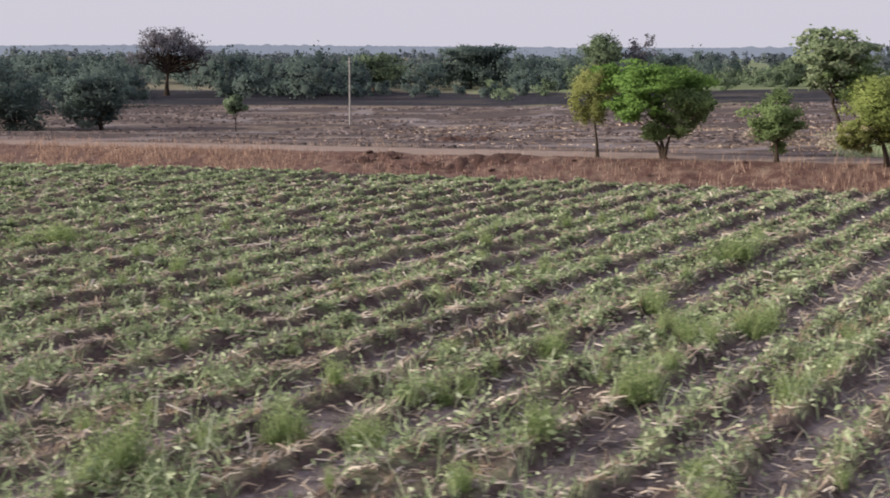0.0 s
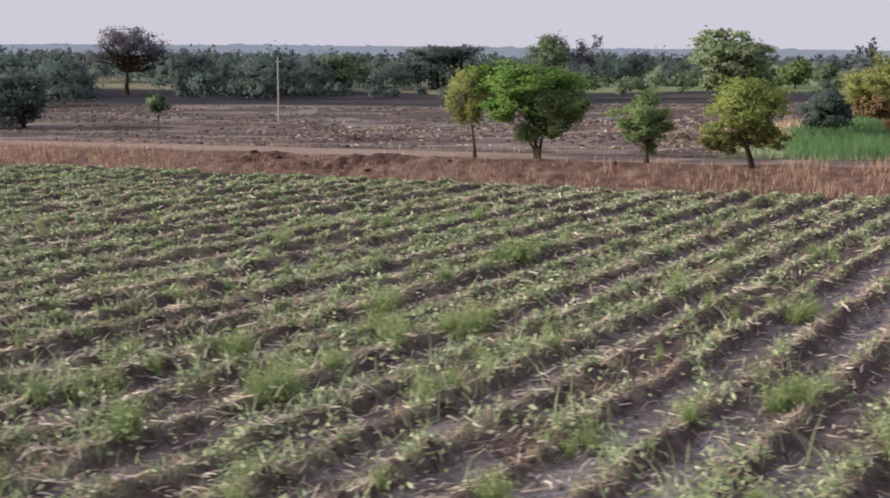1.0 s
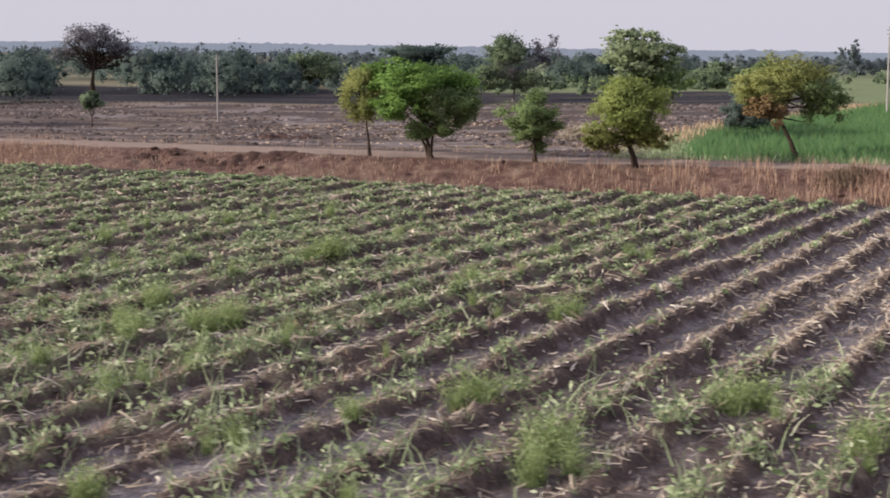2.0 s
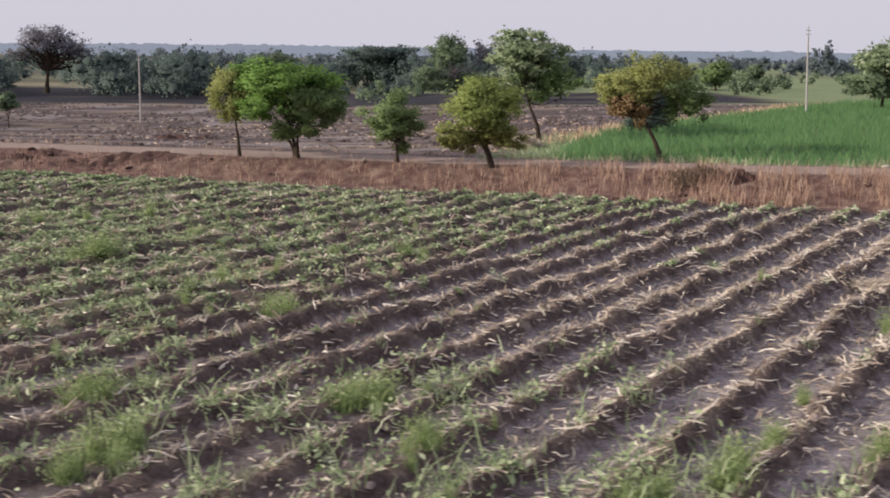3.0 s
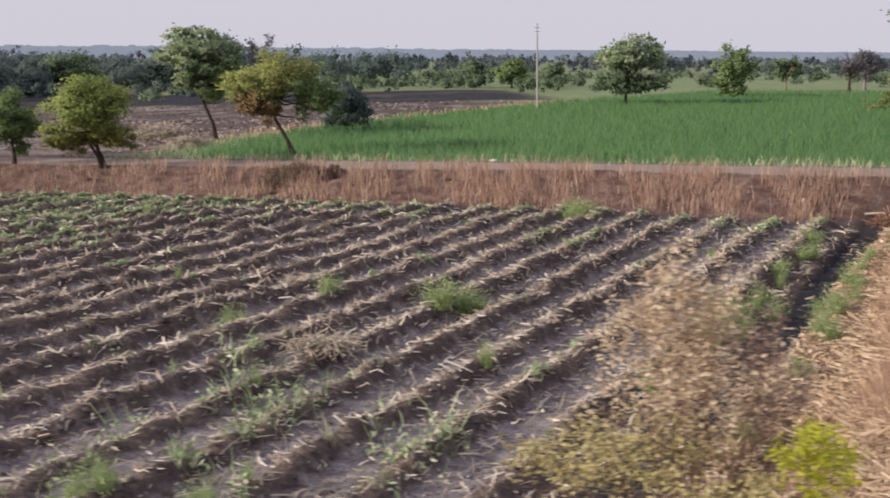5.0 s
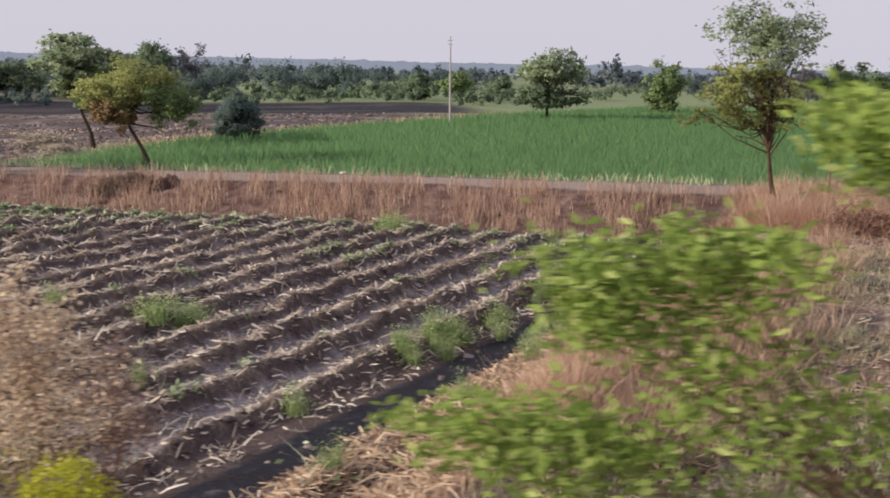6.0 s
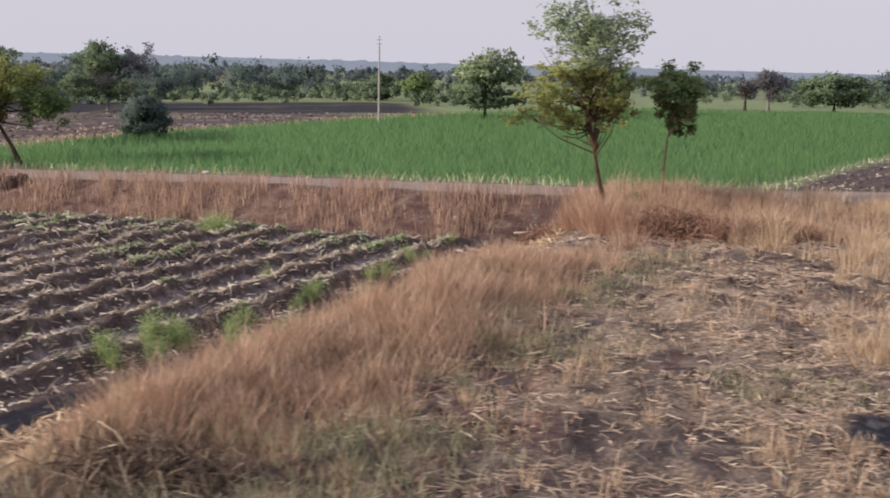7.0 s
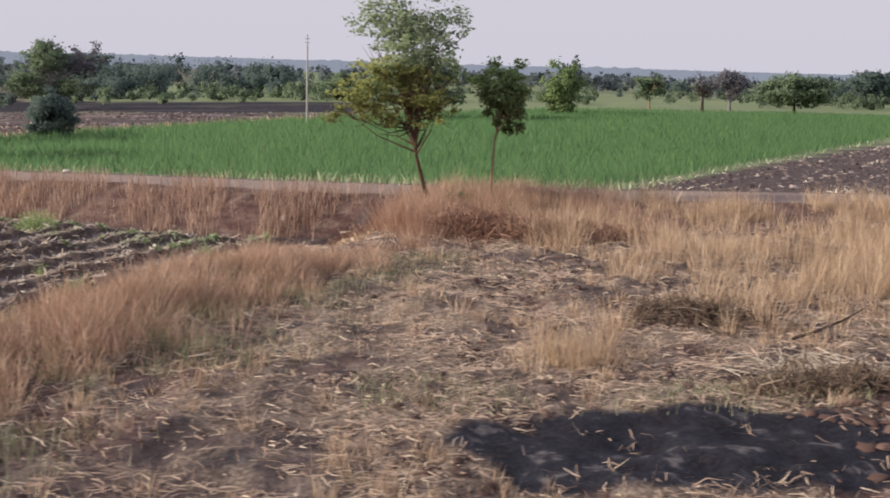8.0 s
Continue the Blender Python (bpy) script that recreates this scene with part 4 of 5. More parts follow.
stuff("field_litter", straw_at(x, y, (0.1, 0.35), (0.008, 0.013), 0.25, None, True), M_STRAW, "rows of pale crop residue on dark ploughed soil", "crop residue")
x, y = scatter(6000, 70, 105, 36, 75, lambda x, y: ss(0.5, 0.1, np.abs(crop_edge(x, y) - 0.3)))
stuff("margin_weeds", blades(on_land(x, y), rng.uniform(0.1, 0.3, len(x)), 0.05, 0.9), M_WEED, "pale green weeds edging the green field", "weeds")

x, y = scatter(5000, 69, 85, 36, 56, lambda x, y: ss(0.7, 0.2, np.abs(crop_edge(x, y) - 0.5)) * (y > np.interp(x, NEAR_X, NEAR_Y) + WIDE + 0.3) * (0.25 + 0.75 * ss(42, 38, y)))
stuff("edge_straw", straw_at(x, y, (0.1, 0.3), (0.007, 0.012), 0.3, None, True), M_STRAW, "bleached straw along the edge of the green field", "straw")
x, y = scatter(2400, 70, 100, 35, 60, lambda x, y: (crop_edge(x, y) > 0.9) * (y > np.interp(x, NEAR_X, NEAR_Y) + WIDE + 0.6))
stuff("plot_clods", clod_shapes(x, y, 0.04 + 0.14 * rng.uniform(0, 1, len(x)) ** 2), M_CLOD, "dark clods with pale tops in the ploughed plot", "soil clods")

# ---- field: residue, weeds ----


def green_share(x, y):
    n = row_n(x, y)
    base = ss(-18.0, -13.0, n + 4 * (vnoise(x, y, 5, 71) - 0.5))
    front = ss(19.5, 15.5, y) * ss(0.44, 0.56, vnoise(x, y, 2.2, 72)) * 0.95 * (1 - 0.5 * ss(40, 44, x)) + 0.5 * ss(0.62, 0.7, vnoise(x, y, 2.0, 74))
    front = front + 0.9 * ss(39, 35, x) * ss(22, 26, x) * ss(18.5, 15.5, y) * ss(0.28, 0.45, vnoise(x, y, 1.6, 76))
    head = ss(4.5, 1.0, np.interp(x, FOOT_X, FOOT_Y) - y) * 0.7 * ss(66, 58, x)
    return np.clip(base * (0.45 + 0.75 * vnoise(x, y, 5, 73)) + front + head + 0.4 * overgrown(x, y), 0, 1)


def pale_share(x, y):
    """Where bleached straw lies thick: the last rows by the drain and the weedy end."""
    n = row_n(x, y)
    return np.clip(0.22 + 0.6 * ss(-14, -18, n) + 0.18 * ss(-17, -22, n) - 0.1 * ss(19, 14, y) - 0.3 * ss(36, 32, x) * ss(20, 17, y) * ss(26, 29, x) + 0.35 * ss(30, 27, x) * ss(24, 16, y) + 0.5 * ss(-18, -12, n) * ss(0.45, 0.65, vnoise(x, y, 3, 79)) * ss(17, 23, y), 0, 1)


def seen_from_track(x, y):
    return (x > 18 - 0.45 * y) & (x < 66 + 0.5 * y)


x, y = scatter(230000, 6, 62, 10, 44, lambda x, y: field_part(x, y) * seen_from_track(x, y) * (0.1 + 0.9 * ss(0.5, 0.9, ridge(x + 0.1, y - 0.067)) * (0.3 + 0.7 * ss(0.3, 0.6, vnoise(x, y, 0.9, 57)))) * np.clip(22 / y, 0.45 + 0.4 * ss(-19, -25, row_n(x, y)), 1) * (1 - 0.3 * green_share(x, y)) * (0.6 + 0.4 * ss(14, 22, y) + 0.8 * ss(31, 28, x) * ss(24, 16, y)) * (1 - channel(x, y)))
stuff("crop_residue", straw_at(x, y, (0.12, 0.45), (0.006, 0.015), 0.4, math.atan2(ROW[1], ROW[0]), True), M_BROWNSTRAW, "dry brown crop stalks lying along the ridges", "crop residue")
x, y = scatter(260000, 4, 62, 10, 44, lambda x, y: field_part(x, y) * seen_from_track(x, y) * (0.25 + 0.75 * ss(0.38, 0.6, vnoise(x, y, 0.7, 56))) * (0.12 + 0.16 * ss(19, 26, y) + 0.72 * ss(0.45, 0.85, ridge(x + 0.1, y - 0.067))) * np.clip(20 / y, 0.65 + 0.35 * ss(-15, -19, row_n(x, y)), 1) * pale_share(x, y) * (0.55 + 0.45 * ss(14, 22, y)) * (1 - channel(x, y)))
stuff("pale_straw", straw_at(x, y, (0.1, 0.42), (0.005, 0.012), 0.35, None, True), M_STRAW, "bleached pale straw strewn over the furrows", "straw")
x, y = scatter(9000, 0, 62, 10, 44, lambda x, y: field_part(x, y) * seen_from_track(x, y) * ss(0.4, 0.8, ridge(x, y)) * 0.7)
stuff("stubble_stalks", stalks(on_land(x, y) + (0, 0, 0.07), rng.uniform(0.15, 0.34, len(x)), rng.uniform(0.005, 0.009, len(x)) * (0.6 + y / 30), rng.uniform(0, 6.28, len(x)), rng.uniform(0.7, 1.5, len(x))), M_BROWNSTRAW, "short broken stalks standing on the ridges", "stubble")


x, y = scatter(15000, 14, 60, 10, 26, lambda x, y: field_part(x, y) * seen_from_track(x, y) * (0.25 + 0.75 * ss(0.3, 0.6, ridge(x, y))) * np.clip(13 / y, 0.3, 1) * ss(0.3, 0.55, vnoise(x, y, 0.8, 58)))
stuff("field_clods", clod_shapes(x, y, 0.02 + 0.07 * rng.uniform(0, 1, len(x)) ** 2), M_CLOD, "crumbled dark clods on the old ridges", "soil clods")


x, y = scatter(4600, 12, 60, 10, 30, lambda x, y: field_part(x, y) * seen_from_track(x, y) * (0.2 + 0.8 * ss(0.4, 0.75, ridge(x, y))) * np.clip(15 / y, 0.3, 1) * ss(0.42, 0.6, vnoise(x, y, 1.3, 55)) * (0.08 + 0.92 * ss(-15, -19, row_n(x, y))))
stuff("maize_stalks", straw_at(x, y, (0.2, 0.55), (0.008, 0.015), 0.25, None, True), M_STRAW, "thick bleached stalks and leaves lying across the rows", "straw")


def clumps(x, y, per, height, radius, width, lean):
    """Tussocks: blades fanning out of one foot."""
    n = len(x)
    own = np.repeat(np.arange(n), per)
    tall = rng.uniform(0.55, 1.25, n)[own] * height
    a, r = rng.uniform(0, 6.28, n * per), np.sqrt(rng.uniform(0, 1, n * per))
    out = np.stack([np.cos(a), np.sin(a)], 1) * r[:, None]
    p = np.stack([x[own], y[own]], 1) + out * radius
    p = on_land(p[:, 0], p[:, 1], 0.03)
    h = tall * rng.uniform(0.35, 1.0, n * per) * (1 - 0.35 * r)
    v, f = blades(p, h, width, 0.25)
    tilt = np.repeat(np.concatenate([out, 0 * out[:, :1]], 1) * (lean * h)[:, None], 5, 0)
    tilt += np.repeat(np.concatenate([rng.normal(0, 0.12, (n, 2)), np.zeros((n, 1))], 1)[own] * h[:, None], 5, 0)
    return v + tilt * np.tile([0, 0, 0.4, 0.4, 1.0], n * per)[:, None], f


x, y = scatter(46000, 12, 58, 10, 24, lambda x, y: field_part(x, y) * seen_from_track(x, y) * np.clip(13 / y, 0.3, 1) * ss(0.25, 0.6, vnoise(x, y, 0.6, 59)) * (0.25 + 0.75 * ss(-14, -18, row_n(x, y)) + 0.35 * ss(28, 25, x)) * (1 - 0.6 * ss(38, 34, x) * ss(28, 31, x)) * (1 - channel(x, y)))
stuff("furrow_litter", straw_at(x, y, (0.04, 0.26), (0.005, 0.016), 0.2, None, True), M_STRAW, "broken stalks and husks scattered in the furrows", "crop residue")


def make_weeds():
    x, y = scatter(60000, -4, 62, 10, 52, lambda x, y: field_part(x, y) * seen_from_track(x, y) * green_share(x, y) * (0.015 + 0.985 * ss(0.42, 0.78, ridge(x, y))))
    keep = vnoise(x, y, 0.9, 77) > 0.3 + 0.2 * ss(24, 15, y)
    x, y = x[keep], y[keep]
    n, per = len(x), 21
    p = np.repeat(on_land(x, y), per, 0)
    size = np.repeat(rng.uniform(0.4, 1.5, n) * (1 + 0.9 * ss(19, 14, y)), per)
    p[:, :2] += rng.normal(0, 0.09, (n * per, 2)) * size[:, None] + (-0.07, 0.05)
    size = size * np.clip(20 / p[:, 1], 0.45, 1.15)
    p[:, 2] = land(p[:, 0], p[:, 1]) + np.abs(rng.normal(0, 0.08, n * per)) * size
    half = rng.uniform(0, 1, n * per) < 0.2
    tall = blades(p[half] - (0, 0, 0.05), rng.uniform(0.06, 0.2, half.sum()) * size[half], 0.012 + 0.0007 * p[half][:, 1], 1.3)
    low = leaves(p[~half], 0.036 + 0.001 * p[~half][:, 1] + 0.003 * ss(20, 14, p[~half][:, 1]), 0.45, 2.3)
    return stuff("field_weeds", joined([tall, low]), M_WEED, "low grey-green weeds covering the old ridges", "weeds")


make_weeds()
x, y = scatter(9000, 10, 60, 10, 32, lambda x, y: field_part(x, y) * seen_from_track(x, y) * ss(0.4, 0.8, ridge(x, y)) * (0.12 + 0.6 * green_share(x, y)) * np.clip(16 / y, 0.3, 1) * (1 - channel(x, y)))
stuff("upright_weeds", clumps(x, y, 9, np.repeat(0.42 * np.clip(18 / y, 0.4, 1), 9), 0.07, 0.011, 0.35), M_WEED, "thin upright grey-green stems on the ridges", "weeds")


x, y = scatter(14000, -2, 50, 10, 46, lambda x, y: field_part(x, y) * seen_from_track(x, y) * ss(0.35, 0.75, ridge(x + 0.1, y - 0.067)) * ss(-19, -14, row_n(x, y)) * ss(0.35, 0.6, vnoise(x, y, 1.1, 54)) * np.clip(22 / y, 0.4, 1))
stuff("dead_weeds", clumps(x, y, 8, np.repeat(rng.uniform(0.2, 0.42, len(x)) * np.clip(20 / y, 0.6, 1), 8), 0.09, np.repeat(0.007 + 0.0004 * y, 8), 0.6), M_PALEGRASS, "dead tan weed stems among the green ones", "weeds")


def plume_mesh():
    """One plume of a feathery upright weed: hair-thin stems with fine leaflets."""
    lean, foot = rng.normal(0, 0.09, 3) * (1, 1, 0), rng.normal(0, 0.03, 3) * (1, 1, 0)
    tall, n, m = rng.uniform(0.28, 0.55), 30, 56
    h = rng.uniform(0.35, 1.0, n)
    spread = rng.normal(0, 0.085, (n, 3)) * (1, 1, 0) * (0.5 + h)[:, None]
    v, f = blades(foot + spread * 0.4, tall * h, rng.uniform(0.005, 0.011, n), 0.5)
    v = v + np.repeat(lean * h[:, None], 5, 0) * np.tile([0, 0, 0.4, 0.4, 1.0], n)[:, None]
    h = rng.uniform(0.05, 1.0, m) ** 0.8
    c = foot + lean * h[:, None] + rng.normal(0, 1, (m, 3)) * (0.1, 0.1, 0.04) * (1.15 - 0.5 * h)[:, None]
    c[:, 2] = np.abs(c[:, 2]) * 0.3 + tall * h
    return mesh_of("plume", *joined([(v, f), leaves(c, 0.014, 1.6, 3.6)]), M_FEATHER)


TUFTS = (17.1, 13.7, 0.57, 17.9, 13.8, 0.8, 19.0, 13.9, 0.8, 21.1, 13.6, 0.8, 20.2, 15.8, 0.7, 22.9, 15.8, 1.0, 25.3, 15.8, 0.76, 24.0, 21.5, 0.88, 24.4, 19.4, 0.6, 25.6, 19.7, 0.9,
         21.7, 18.2, 0.8, 20.2, 12.1, 0.55, 23.1, 12.6, 0.55, 16.1, 12.6, 1.1, 9.7, 28.6, 1.5, 26.8, 26.5, 1.5, 26.0, 12.1, 0.75, 27.1, 13.7, 0.62, 31.2, 13.6, 0.87, 30.4, 15.6, 0.9,
         26.0, 20.1, 0.86, 31.2, 12.8, 0.78, 32.2, 21.0, 0.85, 34.2, 15.6, 0.95, 35.1, 13.5, 0.83, 37.8, 12.3, 0.6, 38.8, 12.7, 0.97, 40.6, 16.0, 0.48, 39.8, 14.2, 0.65, 43.7, 20.6, 0.6)
MORE_TUFTS = (47.9, 21.4, 1.3, 44.0, 11.9, 0.5, 42.8, 12.2, 0.5, 40.8, 13.3, 0.54, 37.6, 12.1, 0.69, 45.5, 22.6, 0.7, 52.8, 32.3, 1.4, 24.5, 19.2, 0.8, 28.8, 12.0, 0.5)


def make_tufts():
    """The large tufts placed and sized to fit the camera's view, those along the drain, and small ones strewn over the
    weedy rows.
    """
    shapes = [[plume_mesh() for p in range(4 + k % 3)] for k in range(12)]
    grown = []
    large = np.array(TUFTS + MORE_TUFTS).reshape(-1, 3)
    for px, py, w in large:
        for k in range(2 + int(w > 0.7) + int(w > 1.0)):
            along = rng.uniform(-0.5, 0.5) * w
            grown.append((px + ROW[0] * along + rng.normal(0, 0.06), py + ROW[1] * along * 0.5 + rng.normal(0, 0.06), w * rng.uniform(0.75, 1.3)))
    s = np.concatenate([rng.uniform(39, 56, 24), rng.uniform(44.5, 48, 20)])
    n = np.where(rng.uniform(0, 1, 44) < 0.55, -32.9, -34.5) + rng.normal(0, 0.16, 44)
    grown += [(a, b, rng.uniform(0.35, 0.95)) for a, b in zip(ROW[0] * s - ROW[1] * n, ROW[1] * s + ROW[0] * n)]
    x, y = scatter(2600, 4, 60, 10.5, 34, lambda x, y: field_part(x, y) * seen_from_track(x, y) * np.clip(0.006 + 0.8 * green_share(x, y), 0, 0.75) * ss(0.25, 0.6, ridge(x, y)) * np.clip(20 / y, 0.4, 1))
    grown += [(a, b, 0.22 + 0.55 * rng.uniform(0, 1) ** 2) for a, b in zip(x, y)]
    for k, (px, py, w) in enumerate(grown[:298]):
        ob = new("weed_tuft")
        wide, tall = w / 0.62, 0.45 + 0.75 * min(w, 1.0) * rng.uniform(0.8, 1.15)
        ob.matrix_world = Matrix.LocRotScale((px, py, g(px, py) - 0.02), Euler((0, 0, rng.uniform(0, 6.28))), (wide * rng.uniform(0.85, 1.2), wide * rng.uniform(0.85, 1.2), tall))
        for plume in shapes[k % 12]:
            new("plume", plume).parent = ob
        tagged(ob, "feathery light green weed tuft growing on a field ridge", "weed", "weed tufts in the field")


make_tufts()

# ---- dry grass ----
x, y = scatter(420000, -12, 70, 27, 58, lambda x, y: ss(-0.6, 0.3, y - np.interp(x, FOOT_X, FOOT_Y)) * ss(0.3, -0.5, y - np.interp(x, NEAR_X, NEAR_Y)) * (0.05 + 0.95 * ss(0.38, 0.56, vnoise(x, y * 0.4, 0.8, 51))) * (np.hypot(x - 61.5, y - 31.2) > 1.1) * (0.14 + 0.86 * np.clip(ss(32, 46, x) + ss(15, 9, x), 0, 1)))
stuff("bank_grass", blades(on_land(x, y, 0.03), rng.uniform(0.25, 0.7, len(x)) * (0.5 + 0.5 * ss(20, 48, x)), 0.009 + 0.00025 * y, 0.45), M_BANKGRASS, "tall dry orange-brown grass on the bank face", "dry grass")
x, y = scatter(26000, 48, 76, 9, 33, lambda x, y: ss(0.9, 1.8, right_s(x, y) + 0.9 * (vnoise(x, y, 2.2, 68) - 0.5)) * ss(5.0, 2.9, right_s(x, y) - 0.05 * (y - 14)) * (0.1 + 0.9 * ss(0.37, 0.54, vnoise(x, y, 1.3, 61))) * ss(10.5, 14, y))
keep = np.hypot((x - 60.7) / 1.7, (y - 27.6) / 3.1) > 1
x, y = x[keep], y[keep]
stuff("dry_grass", clumps(x, y, 28, np.repeat(ss(8, 15, y) * (0.25 + 1.25 * vnoise(x, y, 1.4, 69)) * (1 - 0.6 * ss(20.5, 24.0, y) * ss(62.3, 61.0, x)), 28), 0.2, 0.0105, 0.8), M_DRYGRASS, "fine dry tan grass in soft tussocks along the field's raised edge", "dry grass")
x, y = scatter(6400, 60, 84, 12, 33, lambda x, y: np.clip(ss(24, 28, y) * ss(66.0, 67.5, x) + ss(66, 69, x + 0.3 * (y - 20)) * ss(15, 19, y), 0, 1) * (right_s(x, y) > 2) * (0.08 + 0.92 * ss(0.4, 0.58, vnoise(x, y, 2.0, 62))) * (y < np.interp(x, NEAR_X, NEAR_Y) - 0.2))
stuff("dry_grass", clumps(x, y, 30, np.repeat(0.55 + 0.9 * vnoise(x, y, 1.7, 49), 30), 0.2, 0.0095, 0.6), M_PALEGRASS, "fine dry tan grass on the far side of the clearing", "dry grass")
x, y = scatter(1500, 62.2, 69, 25, 31, lambda x, y: ss(25.8, 27.2, y + 0.8 * (vnoise(x, y, 1.2, 48) - 0.5)) * ss(69, 66.5, x) * (0.1 + 0.9 * ss(0.4, 0.58, vnoise(x, y, 1.0, 47))) * (y < np.interp(x, NEAR_X, NEAR_Y) - 0.2))
stuff("dry_grass", clumps(x, y, 30, np.repeat(0.4 + 0.8 * vnoise(x, y, 1.1, 45), 30), 0.18, 0.009, 0.6), M_REDGRASS, "rusty red dry grass and brush below the small trees", "dry grass")
x, y = np.concatenate([rng.normal(64.4, 0.45, 34), rng.normal(65.4, 0.3, 10)]), np.concatenate([rng.normal(16.0, 0.4, 34), rng.normal(17.4, 0.4, 10)])
stuff("dry_grass", clumps(x, y, 40, np.repeat(rng.uniform(0.5, 1.0, len(x)), 40), 0.15, 0.007, 0.5), M_PALEGRASS, "soft wispy tan grass standing alone in the clearing", "dry grass")
x, y = scatter(1500, 54, 74, 9, 24, lambda x, y: ss(2.0, 3.5, right_s(x, y)) * (0.1 + 0.9 * ss(0.52, 0.66, vnoise(x, y, 1.6, 66))) * (burnt(x, y) < 0.1) * (0.55 + 0.45 * ss(57, 61, x)))
stuff("dry_tussocks", clumps(x, y, 30, np.repeat(rng.uniform(0.25, 0.7, len(x)), 30), 0.13, 0.008, 0.6), M_PALEGRASS, "scattered greyish dry tussocks in the clearing", "dry grass")
x, y = scatter(900, 49, 60, 8.5, 16, lambda x, y: ss(0.2, 1.0, right_s(x, y)) * ss(6, 4, right_s(x, y)) * (0.15 + 0.85 * ss(0.42, 0.6, vnoise(x, y, 1.1, 60))) * ss(16, 13.5, y))
stuff("dry_tussocks", clumps(x, y, 40, 0.4, 0.16, 0.008, 0.9), M_PALEGRASS, "pale flattened tussocks of straw at the field's edge", "dry grass")
x, y = scatter(190000, 46, 62, 8, 29, lambda x, y: ss(-34.15, -34.45, row_n(x, y)) * ss(2.3, 1.3, right_s(x, y)) * (0.3 + 0.7 * ss(0.3, 0.5, vnoise(x, y, 0.8, 67))))
stuff("straw_mat", straw_at(x, y, (0.15, 0.6), (0.008, 0.018), 0.25, None, True), M_PALEGRASS, "matted pale straw strewn beside the drain", "straw")
x, y = scatter(100000, 49, 80, 8.5, 29, lambda x, y: ss(-0.5, -0.1, right_s(x, y)) * (0.08 + 0.92 * ss(0.36, 0.6, vnoise(x, y, 1.0, 63))) * np.clip(14 / y, 0.3, 1) * (0.5 + 0.5 * ss(58.0, 62.0, x - 0.2 * (y - 12))) * (burnt(x, y) < 0.93 * rng.uniform(0.3, 1, len(x)) + 0.12 * (rng.uniform(0, 1, len(x)) < 0.01) * 9))
stuff("straw_litter", straw_at(x, y, (0.05, 0.25), (0.004, 0.011), 0.22, None, True), M_LITTER, "trampled straw litter on the dry clearing", "straw")
x, y = scatter(62000, 53, 72, 9.5, 27, lambda x, y: ss(2.2, 4.0, right_s(x, y)) * (0.04 + 0.96 * ss(0.42, 0.56, vnoise(x, y * 1.6, 1.3, 96))) * ss(0.3, 0.5, vnoise(x, y, 0.45, 29)) * np.clip(15 / y, 0.4, 1) * (burnt(x, y) < 0.3) * (0.35 + 0.65 * ss(56.5, 60.0, x - 0.25 * (y - 12))))
stuff("straw_mat", straw_at(x, y, (0.08, 0.36), (0.003, 0.008), 0.15, 0.0, True), M_LITTER, "trampled mat of fine pinkish straw over the clearing", "straw")
x, y = scatter(2600, 61, 71, 10.5, 14.2, lambda x, y: burnt(x, y) * (0.03 + 0.97 * np.clip(ss(0.55, 0.68, vnoise(x, y, 0.8, 92)) + ss(66.5, 68.5, x) * ss(0.4, 0.6, vnoise(x, y, 0.6, 90)), 0, 1)))
stuff("ash_twigs", straw_at(x, y, (0.06, 0.35), (0.004, 0.009), 0.35, None, True), M_LITTER, "grey ash-coated twigs and litter on the burnt ground", "twigs")
x, y = scatter(2600, 63, 72, 10.5, 14.6, lambda x, y: ss(66.0, 68.5, x) * (0.2 + 0.8 * ss(0.4, 0.6, vnoise(x, y, 0.7, 89))))
stuff("earth_crumbs", clod_shapes(x, y, 0.02 + 0.1 * rng.uniform(0, 1, len(x)) ** 2.0), M_REDCLOD, "brown crumbled earth over the end of the burnt ground", "soil clods")
x, y = scatter(9000, 50, 82, 8.5, 27, lambda x, y: ss(0.2, 1.0, right_s(x, y)) * ss(0.45, 0.65, vnoise(x, y, 1.2, 64)) * (burnt(x, y) < 0.2))
stuff("short_grass", blades(on_land(x, y, 0.02), rng.uniform(0.1, 0.35, len(x)), 0.011, 0.7), M_DRYGRASS, "short dry grass tufts in the clearing", "dry grass")
x, y = scatter(52000, 52, 68, 9, 24, lambda x, y: ss(1.6, 3.0, right_s(x, y)) * np.clip(ss(7.5, 4.5, right_s(x, y)) + 0.8 * ss(1.3, 0.4, np.abs(y - 14.6)) * (x > 61), 0, 1) * ss(0.45, 0.65, vnoise(x, y, 2.0, 65)))
stuff("green_grass", blades(on_land(x, y, 0.02), rng.uniform(0.08, 0.25, len(x)) * (1 + 0.7 * ss(61, 58, x)), 0.012, 0.8), M_DULLGRASS, "short greenish grass among the dry litter", "grass")

x, y = scatter(700, 51, 63, 10.2, 18, lambda x, y: ss(2.2, 3.2, right_s(x, y)) * ss(6.5, 4.5, right_s(x, y)) * ss(0.4, 0.58, vnoise(x, y, 1.2, 28)))
stuff("green_grass", clumps(x, y, 22, np.repeat(rng.uniform(0.2, 0.55, len(x)), 22), 0.15, 0.009, 0.7), M_DULLGRASS, "grey-green weedy grass on the flank of the raised edge", "grass")
x, y = scatter(9000, 50, 78, 9, 24, lambda x, y: ss(0.8, 2.0, right_s(x, y)) * ss(0.4, 0.65, vnoise(x, y, 1.1, 97)) * np.clip(13 / y, 0.3, 1) * (burnt(x, y) < 0.5))
